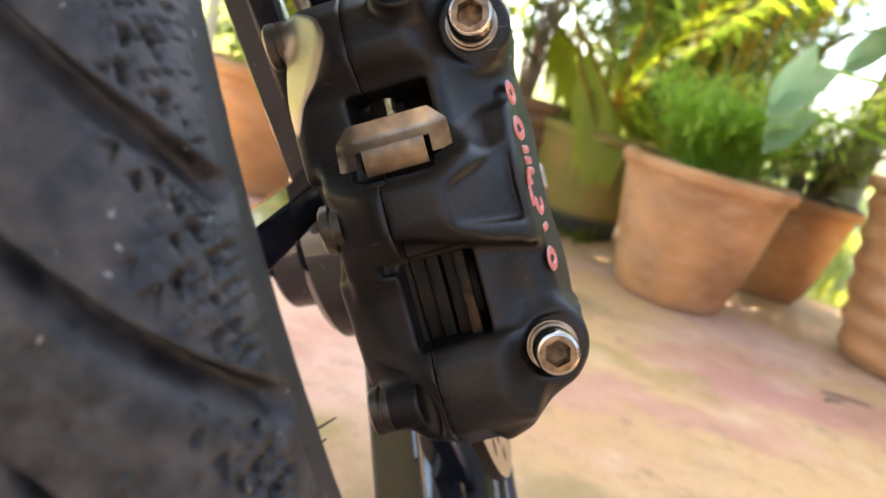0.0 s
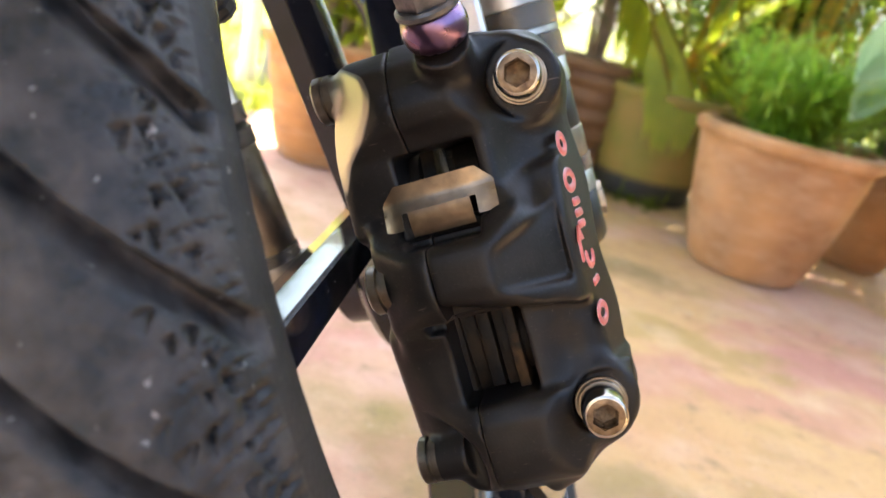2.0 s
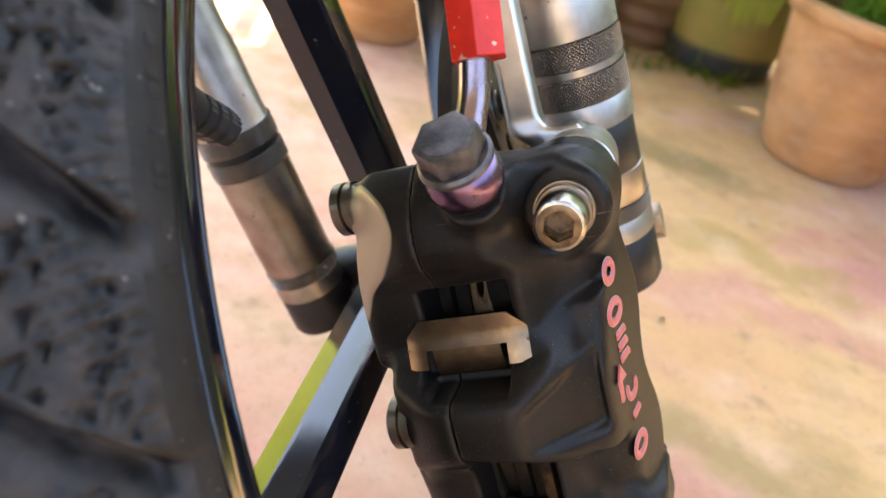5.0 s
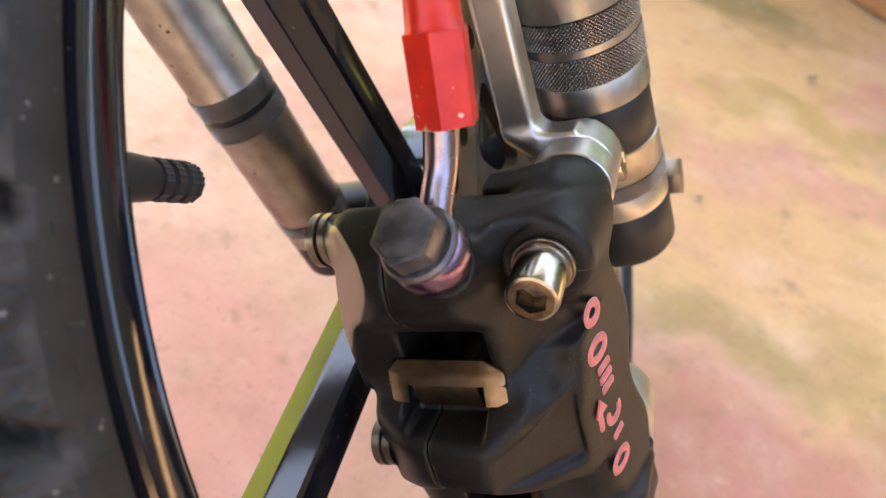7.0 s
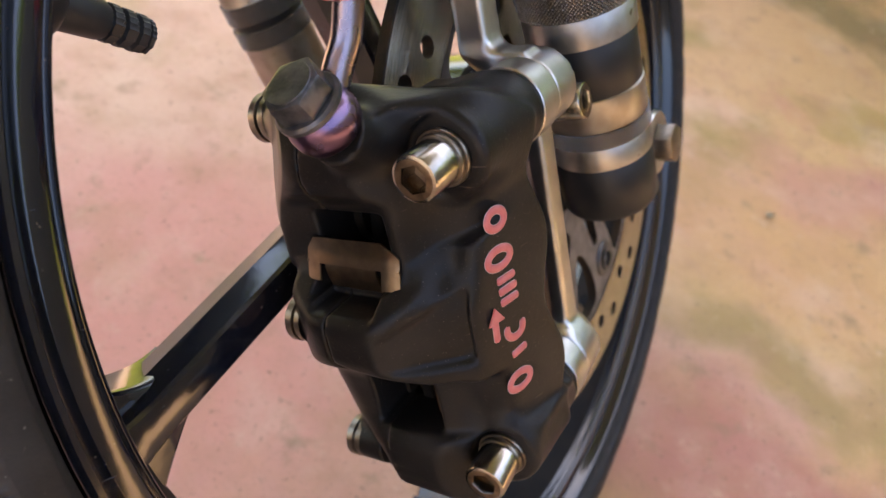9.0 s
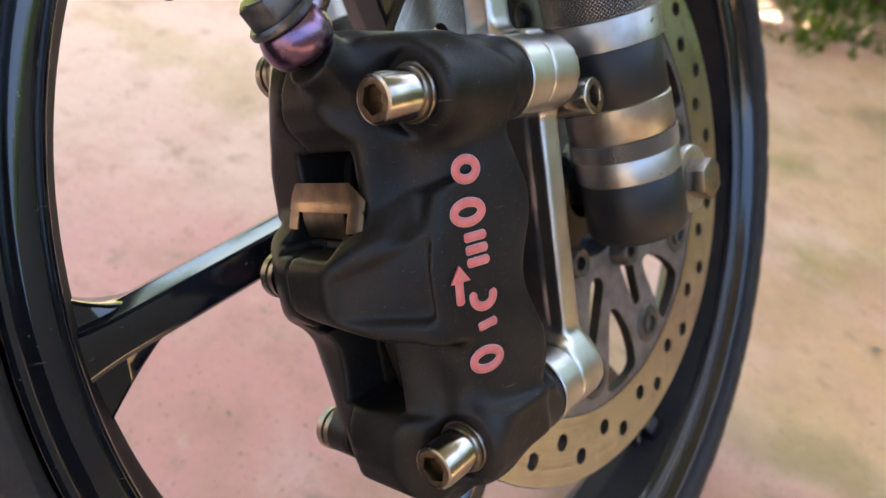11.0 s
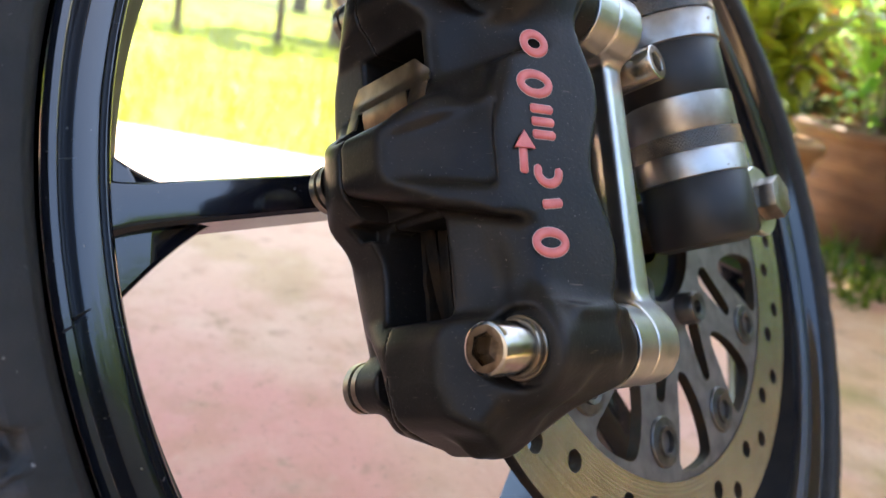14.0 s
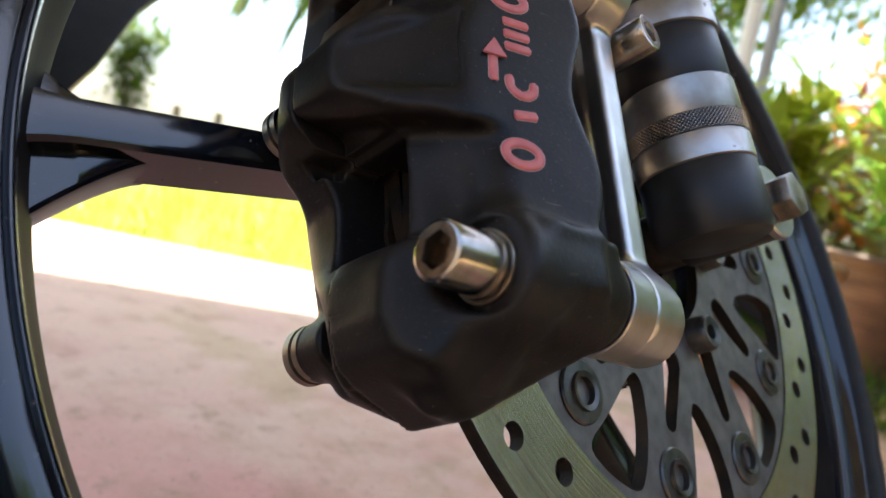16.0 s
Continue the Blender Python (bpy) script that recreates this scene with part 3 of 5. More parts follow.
# Unseen roof, laid out backwards from the ground shade it has to cast.
SHADE = [(-2.68, -3.5), (-2.13, -1.3), (-0.79, 0.48), (-0.35, 1.03), (0.10, 1.28), (0.62, 1.12), (1.02, 1.0), (1.2, 0.92), (1.2, -3.5)]
ROOF_Z = 2.45
lean = ROOF_Z / math.tan(radians(SUN_ELEVATION))
ROOF = [(x + SUN_FROM[0] * lean, y + SUN_FROM[1] * lean) for x, y in SHADE]
tagged(part("ceiling", prism(ROOF, ROOF_Z, ROOF_Z + 0.12), "roof"), "unseen porch roof added to shade the yard", "ceiling", kind="structure")


def porch_post(x, y, r, mat, label):
    th = thing("porch_post", Matrix.Translation((x, y, 0)), label, "post", "porch posts")
    part("shaft", lathe([(0, 0.0), (r * 1.3, 0.0), (r * 1.3, 0.05), (r, 0.06), (r, ROOF_Z - 0.05), (r * 1.25, ROOF_Z - 0.04), (r * 1.25, ROOF_Z), (0, ROOF_Z)], None, 32), mat, th)


porch_post(-0.84, 1.66, 0.023, "post", "white painted porch post on the concrete yard")
porch_post(-0.785, 1.68, 0.017, "grey_post", "slim grey steel porch post beside a white one")
# Unseen wall added behind the camera to swap low sky light for warm bounce.
tagged(part("unseen_wall_south", block(-3.3, 2.45, -3.86, -3.7, 0.0, 1.7, 0.004), "plaster"), "unseen plain wall added behind the yard to shape the light", "wall", kind="structure")
# Unseen dark wall added so glossy parts mirror no bright ground on this side.
tagged(part("unseen_wall_east", block(2.45, 2.6, -5.9, 2.2, 0.0, 1.55, 0.006), "blocker_wall"), "unseen low dark wall added beside the yard to darken reflections", "wall", kind="structure")
# ---------------------------------------------------------------- the motorcycle's front end (x along the axle, y forward, z up along the fork)
BIKE = pose(0.0, 0.0, 0.2642, -10.561, -30.017, 1.457)
WX = -52.0                                            # middle plane of the wheel
AXLE = Matrix.Rotation(radians(90), 4, "Y")           # lathe z to the axle's x
CY, CZ = 4.6, 6.2                                     # centre of rim and tyre


def wheel_angle(a, r, x=WX):
    return mm(x, CY + r * math.cos(radians(a)), CZ + r * math.sin(radians(a)))


def axle_lathe(profile, n=48, bm=None):
    """Profile of (radius, x) in millimetres about the axle."""
    return lathe([(r / 1000, x / 1000) for r, x in profile], AXLE, n, bm)


# tyre: turned profile with moulded grooves
HALF_TYRE = 37.0


def tyre_radius(u):
    """Radius of the outer skin at u = -1..1 across the section."""
    return 290.0 - 40.0 * (1 - max(0.0, 1 - abs(u) ** 2.3) ** 0.5)


def hash_unit(i, j):
    v = math.sin(i * 12.9898 + j * 78.233) * 43758.5453
    return v - math.floor(v)


def pits(s, e, pitch, keep):
    """Depth 0..1 of three-cornered pits, steep along their upper edge."""
    row = math.floor(s / pitch)
    ee = e / pitch + 0.5 * (row % 2)
    col = math.floor(ee)
    if hash_unit(row, col) > keep:
        return 0.0
    v = s / pitch - row                                # 0 at the upper edge
    q = ee - col - 0.5 + 0.18 * (v - 0.4) + 0.1 * (hash_unit(col, row) - 0.5)
    size = 0.62 + 0.5 * hash_unit(row + 7, col)
    v = (v - 0.12) / size
    if v < 0 or v > 1:
        return 0.0
    wide = 0.42 * size * (1 - v)
    return max(0.0, min(1.0, (wide - abs(q)) / 0.09)) * (1 - v) ** 0.7 * min(1.0, v / 0.07)


def tread(a, u):
    """Depth of the tread pattern at wheel angle a (degrees)."""
    x = abs(u)
    side = 0.0 if u >= 0 else 4.39
    if x > 0.992:
        return 0.0
    bend = 11.9 * (x - 0.825) + 40.0 * max(0.0, x - 0.85) ** 2
    d = 0.0
    g = (a - side - bend - 175.35 + 4.39) % (360 / 41) - 4.39
    along = g * math.pi / 180 * 270
    if 0.12 < x < 0.985:
        depth = min(1.0, (x - 0.12) / 0.1, (0.985 - x) / 0.025)
        d -= 5.6 * depth * (math.exp(-(along / 5.0) ** 2.6) if along > 0 else math.exp(-(along / 2.2) ** 8))
    s = a * math.pi / 180 * 270
    if -4.6 > along or along > 6.4:
        run = x * 62 if x < 0.8 else 49.6 + (x - 0.8) * 110
        if 0.68 < x < 0.95:
            d -= 2.6 * pits(s + x * 16, run, 5.8, 0.54) * min(1.0, (x - 0.68) / 0.1)
        if 0.76 < x < 0.98:
            d -= 1.3 * pits(s + x * 20 + 3.0, run + 2.0, 3.2, 0.80) * min(1.0, (x - 0.76) / 0.12, (0.98 - x) / 0.02)
    return d


def make_tyre():
    bm = bmesh.new()
    angles = []
    a = 0.0
    while a < 359.99:
        fine = 148 < a < 206
        angles.append(a)
        a += 0.115 if fine else 1.0
    us = [-1.0 + 0.05 * i for i in range(0, 8)] + [-0.6 + 0.024 * i for i in range(0, 26)] + [0.02 + 0.0098 * i for i in range(0, 101)]
    us = sorted(set(round(min(1.0, u), 4) for u in us))
    rows = []
    for a in angles:
        ca, sa = math.cos(radians(a)), math.sin(radians(a))
        row = []
        for u in us:
            r = tyre_radius(u)
            x = WX + HALF_TYRE * u
            d = tread(a, u)
            nx = 0.85 * abs(u) ** 3 * (1 if u > 0 else -1)
            q = r + d * math.sqrt(1 - nx * nx) + ((0.35 * noise.noise((r * ca * 0.16, r * sa * 0.16, x * 0.16)) + (0.16 * noise.noise((r * ca * 0.55, r * sa * 0.55, x * 0.55)) + 0.08 * noise.noise((r * ca * 1.1, r * sa * 1.1, x * 1.1))) * min(1.0, max(0.0, (0.97 - abs(u)) * 8))) if 148 < a < 206 else 0.0)
            row.append(bm.verts.new(mm(x + d * nx, CY + q * ca, CZ + q * sa)))
        # sidewall down to the bead in the rim
        for dx, r in ((-0.5, 249.2), (-1.6, 248.2), (-3.4, 246.8), (-6.5, 245.6), (-11.0, 244.6)):
            row.append(bm.verts.new(mm(WX + HALF_TYRE + dx, CY + r * ca, CZ + r * sa)))
            row.insert(0, bm.verts.new(mm(WX - HALF_TYRE - dx, CY + r * ca, CZ + r * sa)))
        rows.append(row)
    for p, q in zip(rows, rows[1:] + rows[:1]):
        for k in range(len(p) - 1):
            bm.faces.new((p[k], p[k + 1], q[k + 1], q[k]))
    bmesh.ops.recalc_face_normals(bm, faces=bm.faces[:])
    return bm


wheel = thing("front_wheel", BIKE, "gloss black cast motorcycle wheel with a dusty street tyre", "wheel")
tyre = part("tyre", make_tyre(), "tyre", wheel, "dusty grey-black tyre with slanted grooves")
tyre.data.set_sharp_from_angle(angle=radians(180))
tyre.data.materials.append(MAT["sidewall"])
for p in tyre.data.polygons:
    p.material_index = 1 if abs(p.center.x * 1000 - WX) > HALF_TYRE * 0.984 or math.hypot(p.center.y - CY / 1000, p.center.z - CZ / 1000) < 0.2495 else 0
for k in range(9):
    a = 151.0 + 1.25 * k + 0.3 * (k % 3)
    bar = frame_to(wheel_angle(a, 252.2, WX + HALF_TYRE - 0.35), (1, 0, 0), (0, -math.sin(radians(a)), math.cos(radians(a))))
    wide, tall = (0.0012, 0.0016) if k % 2 else (0.0006, 0.0018)
    part("moulded_bar", block(-wide, wide, -tall, tall, -0.0004, 0.0004, 0.0002, m=bar), "sidewall", tyre, "small raised bar on the sidewall")
for y, z, reach in ((-231.5, -36.5, 5.5), (-234.0, -39.8, 3.0), (236.3, -110.4, 4.0)):
    part("rubber_spike", tube([mm(-23.0, y, z), mm(-21.0 + reach * 0.5, y, z + 0.6), mm(-20.0 + reach, y * 0.995, z + 1.6)], [0.0004, 0.00035, 0.0002], 6), "rubber", tyre, "thin moulding spike")

HALF = [(242.4, 25.0), (244.0, 28.5), (244.1, 30.5), (242.9, 32.0), (241.3, 32.1), (240.0, 30.7), (238.9, 27.2), (237.7, 25.4), (236.8, 26.0), (236.2, 26.8), (235.6, 27.0), (230.2, 26.7), (229.6, 26.4), (229.2, 25.6), (228.8, 25.1), (228.4, 25.3), (228.0, 25.8), (227.3, 25.7), (226.5, 24.9), (226.0, 23.4), (225.4, 20.0), (222.6, 14.0), (219.5, 7.0), (217.4, 2.0), (217.0, 0.0)]
rim_profile = [(r, WX + x) for r, x in HALF] + [(r, WX - x) for r, x in HALF[-2::-1]]
rim_profile += [(238.0, WX - 18.0), (231.0, WX - 12), (229.0, WX - 5), (229.0, WX + 5), (231.0, WX + 12), (238.0, WX + 18.0)]
rim = part("rim", lathe([(r / 1000, x / 1000) for r, x in rim_profile], Matrix.Translation(mm(0, CY, CZ)) @ AXLE, 220, closed=True), "rim", wheel, "gloss black rim with ridged edge")
rim.data.set_sharp_from_angle(angle=radians(40))
rim.data.materials.append(MAT["rim_well"])
for p in rim.data.polygons:
    p.material_index = 1 if math.hypot(p.center.y - CY / 1000, p.center.z - CZ / 1000) < 0.2256 else 0


def held(p):
    """Point kept within the inner face of the rim."""
    c = Vector((0, CY, CZ))
    return c + (p - c) * min(1.0, 225.2 / (p - c).length)


# three V-pairs of spokes
def spoke(pair, side):
    """One leg of a V, from the hub at the pair's angle to the rim."""
    u = Vector((0, math.cos(radians(pair)), math.sin(radians(pair))))
    v = Vector((0, -math.sin(radians(pair)), math.cos(radians(pair)))) * side
    bm = bmesh.new()
    steps = 30
    a0, a1 = 42.0, 193.0
    rows = []
    for i in range(steps + 1):
        t = i / steps
        al = a0 + (a1 - a0) * t
        pe = 0.87 * (al - 57.0)
        c = u * al + v * pe
        d = (u + v * 0.87).normalized()
        w = d.cross(Vector((1, 0, 0)))
        end = max(0.0, (t - 0.88) / 0.12)
        foot = end ** 2.4
        wide = 1.0 + 0.62 * foot
        sec = [(6.6 * wide, -8.0), (8.6 * wide, 1.5), (8.2 * wide, 3.0), (6.9 * wide, 11.4), (6.0 * wide, 12.9), (-3.8 * wide, 13.6), (-5.0 * wide, 13.3), (-6.2 * wide, 12.0), (-6.6 * wide, -7.4), (-5.0 * wide, -9.2), (4.6 * wide, -8.8)]
        row = []
        for q, x in sec:
            p = c + w * q * side
            p = held(p)
            row.append(bm.verts.new((Vector((WX + x, 0, 0)) + p) / 1000))
        rows.append(row)
    for p, q in zip(rows, rows[1:]):
        for k in range(len(p)):
            bm.faces.new((p[k], p[(k + 1) % len(p)], q[(k + 1) % len(p)], q[k]))
    bm.faces.new(rows[0][::-1])
    bm.faces.new(rows[-1])
    bmesh.ops.recalc_face_normals(bm, faces=bm.faces[:])
    return bm


def gusset(pair, side, hand):
    """Set-back web that braces a spoke against the rim on one flank."""
    u = Vector((0, math.cos(radians(pair)), math.sin(radians(pair))))
    v = Vector((0, -math.sin(radians(pair)), math.cos(radians(pair)))) * side
    d = (u + v * 0.87).normalized()
    w = d.cross(Vector((1, 0, 0))) * hand
    end = u * 189.5 + v * (0.87 * 132.5)
    root = end - d * (40.0 if hand * side < 0 else 36.0)
    power = 1.35 if hand * side < 0 else 2.0
    bm = bmesh.new()
    steps = 14
    rows = []
    for i in range(steps + 1):
        t = i / steps
        c = root + (end - root) * t
        q = c + w * (5.6 + 23.0 * t ** power)
        base = c + w * 4.0
        base, q = held(base), held(q)
        rows.append([bm.verts.new((Vector((WX + x, 0, 0)) + p_) / 1000) for x, p_ in ((7.0, base), (6.6, q - w * 2.2), (5.8, q - w * 0.7), (4.2, q), (-10.5, q), (-12.0, q - w * 1.5), (-12.0, base))])
    for a, b in zip(rows, rows[1:]):
        for k in range(7):
            bm.faces.new((a[k], a[(k + 1) % 7], b[(k + 1) % 7], b[k]))
    bm.faces.new(rows[0][::-1])
    bm.faces.new(rows[-1])
    bmesh.ops.recalc_face_normals(bm, faces=bm.faces[:])
    return bm


for pair in (150, 270, 30):
    for side in (-1, 1):
        sp = part("spoke", spoke(pair, side), "rim", wheel)
        sp.data.set_sharp_from_angle(angle=radians(20))
        for hand in (-1, 1):
            part("gusset", gusset(pair, side, hand), "rim", sp, "web bracing the spoke at the rim").data.set_sharp_from_angle(angle=radians(30))
part("hub", axle_lathe([(12, -92), (26, -92), (28, -90), (30, -72), (46, -70), (50, -66), (50, -34), (46, -30), (36, -28), (34, -10), (30, -6), (12, -6)], 64), "rim", wheel, "black cast hub")

# inflation valve
vd = Vector((0, math.cos(radians(147.5)), math.sin(radians(147.5))))
vm = frame_to(mm(-47, 0, 0) + vd * 0.2225, -vd)
valve = part("valve_stem", lathe([(0, -0.002), (0.0125, -0.002), (0.0122, 0.0010), (0.0108, 0.0042), (0.0088, 0.0062), (0.0066, 0.0070), (0.0062, 0.0120), (0.0056, 0.0190), (0.0048, 0.0205), (0.0048, 0.0215), (0, 0.0215)], vm, 32), "rubber", wheel, "black rubber valve stem")
ribs = [(0.0, 0.0202)]
for k in range(3):
    h = 0.0204 + k * 0.0042
    ribs += [(0.0045, h), (0.0055, h + 0.0006), (0.0055, h + 0.0030), (0.0045, h + 0.0036)]
ribs += [(0.0051, 0.0328), (0.0052, 0.0336), (0.0047, 0.0343), (0.0, 0.0344)]
part("valve_cap", lathe(ribs, vm, 40, bump=lambda a, h: 0.00018 * (1 if math.sin(a * 20) > 0 else -1)), "rubber", valve, "ribbed black valve cap")

# brake disc: brushed band with drilled holes, grey carrier, floating buttons
DX = -5.5                                             # inner face of the disc
disc = thing("brake_disc", BIKE, "drilled steel brake disc on a grey carrier with floating buttons", "brake disc")
YZ = Matrix(((0, 0, 1, 0), (1, 0, 0, 0), (0, 1, 0, 0), (0, 0, 0, 1)))   # outline (y, z) raised along x


def ring_loop(r, n, phase=0.0, centre=(0, 0)):
    return [(centre[0] + r * math.cos(2 * math.pi * i / n + phase), centre[1] + r * math.sin(2 * math.pi * i / n + phase)) for i in range(n)]


def polar(a, r):
    return (r * math.cos(radians(a)) / 1000, r * math.sin(radians(a)) / 1000)


drill = []
for k in range(20):
    drill.append(ring_loop(0.0041, 14, 0, polar(-86.8 + 18 * k, 124.0)))
    drill.append(ring_loop(0.0041, 14, 0, polar(-94.9 + 18 * k, 115.5)))
band = prism(ring_loop(0.135, 160), DX / 1000, (DX + 5.0) / 1000, YZ, holes=[ring_loop(0.1045, 120)] + drill)


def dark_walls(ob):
    """Dark material on faces turned off the axle: walls of holes and openings."""
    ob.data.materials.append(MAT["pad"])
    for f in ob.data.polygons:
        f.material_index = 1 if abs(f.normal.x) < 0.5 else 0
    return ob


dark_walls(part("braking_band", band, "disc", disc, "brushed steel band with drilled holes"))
part("outer_edge", axle_lathe([(134.6, DX + 0.1), (135.35, DX + 0.5), (135.35, DX + 4.5), (134.6, DX + 4.9)], 160), "pad", disc, "dark unworn outer edge of the disc")


def slot(points, r, n=7):
    """Rounded outline round a chain of (angle, radius) centres of given radii."""
    c = [Vector(polar(a, q)) for a, q in points]
    d = (c[-1] - c[0]).normalized()
    base = math.atan2(d.y, d.x)
    out = []
    for i in range(n):
        t = base - math.pi / 2 + math.pi * i / (n - 1)
        out.append((c[-1].x + r[1] * math.cos(t), c[-1].y + r[1] * math.sin(t)))
    for i in range(n):
        t = base + math.pi / 2 + math.pi * i / (n - 1)
        out.append((c[0].x + r[0] * math.cos(t), c[0].y + r[0] * math.sin(t)))
    return out


def rounded(points, times=3):
    """Closed outline of (angle, radius) points with its corners worn round."""
    q = [Vector(polar(a, r)) for a, r in points]
    for _ in range(times):
        nxt = []
        for a, b in zip(q, q[1:] + q[:1]):
            nxt += [a.lerp(b, 0.22), a.lerp(b, 0.78)]
        q = nxt
    return [(v.x, v.y) for v in q]


openings = [ring_loop(0.030, 60)]
for k in range(10):
    a = -62.8 + 36 * k
    openings.append(rounded([(a + 13.5, 60), (a + 20, 62), (a + 24.5, 76), (a + 25.0, 90), (a + 23.5, 100.5), (a + 14.0, 102), (a + 6.5, 101), (a + 9.5, 84)], 2))
    openings.append(slot([(a + 4.0, 46.5), (a - 0.4, 69.5)], (0.0058, 0.0034), 9))
carrier = prism(ring_loop(0.1043, 140), (DX - 0.6) / 1000, (DX + 4.4) / 1000, YZ, holes=openings)
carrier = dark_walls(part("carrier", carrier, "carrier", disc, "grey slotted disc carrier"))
for k in range(10):
    q = polar(-62.8 + 36 * k, 88.6)
    bmx = frame_to((0, q[0], q[1]), (1, 0, 0))
    part("button", lathe([(0.0045, (DX + 3) / 1000), (0.0045, (DX + 6.6) / 1000), (0.0062, (DX + 7.0) / 1000), (0.0064, (DX + 5.8) / 1000), (0.0098, (DX + 5.6) / 1000), (0.0104, (DX + 5.0) / 1000), (0.0104, (DX + 4.0) / 1000)], bmx, 32), "button", disc, "dark steel floating button")
for k in range(5):
    q = polar(226 + 72 * k, 37.0)
    bmx = frame_to((0, q[0], q[1]), (1, 0, 0))
    part("disc_bolt", lathe([(0.0, (DX + 9) / 1000), (0.0028, (DX + 9) / 1000), (0.0032, (DX + 12) / 1000), (0.0062, (DX + 12.6) / 1000), (0.0072, (DX + 11) / 1000), (0.0074, (DX + 4) / 1000)], bmx, 28), "button", disc, "black socket disc bolt")


# ---------------------------------------------------------------- caliper
caliper = thing("brake_caliper", BIKE, "matte black radial brake caliper with pink-red raised marks", "brake caliper")
SEAM = -3.7


def face_x(y):
    return 41.0 + 0.28 * (y + 135.0)


def crest(z, knots):
    """Smoothed depth of the front surface at height z, from pairs of (height, depth)."""
    fine = np.arange(-100.0, 101.0, 0.5)
    zs, ys = zip(*sorted(knots))
    line = np.interp(fine, zs, ys)
    w = np.exp(-(np.arange(-6, 7) / 2.6) ** 2)
    line = np.convolve(np.pad(line, 6, mode="edge"), w / w.sum(), mode="valid")
    return np.interp(z, fine, line)


SHELL = ((84, -132), (79, -140), (75, -147), (71, -152.6), (64, -156.6), (57, -158.2), (52, -156.8), (48, -153), (45, -151.2), (36, -151), (-12, -150.5), (-27, -149.4), (-38, -150), (-41, -151.6), (-46, -154.2), (-58, -154.8), (-66, -153), (-70, -148.5), (-74, -141), (-80, -130))
SADDLE = ((42, -100), (30, -144), (25, -151), (22, -153.6), (19, -158.2), (16, -162.4), (12.5, -166.2), (9, -167), (0, -167.2), (-4, -166), (-8, -161.5), (-13, -155.5), (-18, -151), (-24, -144), (-36, -100))


def windows(f, p):
    x, y, z = p
    f = cut(f, f_box(p, (-9.6, -190, 20), (16.8, -121, 44.2), 1.2), 1.2)
    f = cut(f, f_box(p, (-7.6, -190, -40.2), (17.2, -119, -11.5), 1.2), 1.2)
    f = cut(f, f_box(p, (-12.4, -190, -14.0), (16.0, -147.5, -9.6), 0.8), 0.8)
    f = cut(f, f_box(p, (-13.0, -190, 17.0), (13.6, -148.5, 34), 1.0), 1.0)
    f = cut(f, f_box(p, (-10.5, -190, 14.6), (13.6, -150.5, 34), 1.0), 1.0)
    return np.maximum(f, -np.maximum(np.sqrt(y * y + z * z) - 138.5, np.abs(x + 3.0) - 4.6))


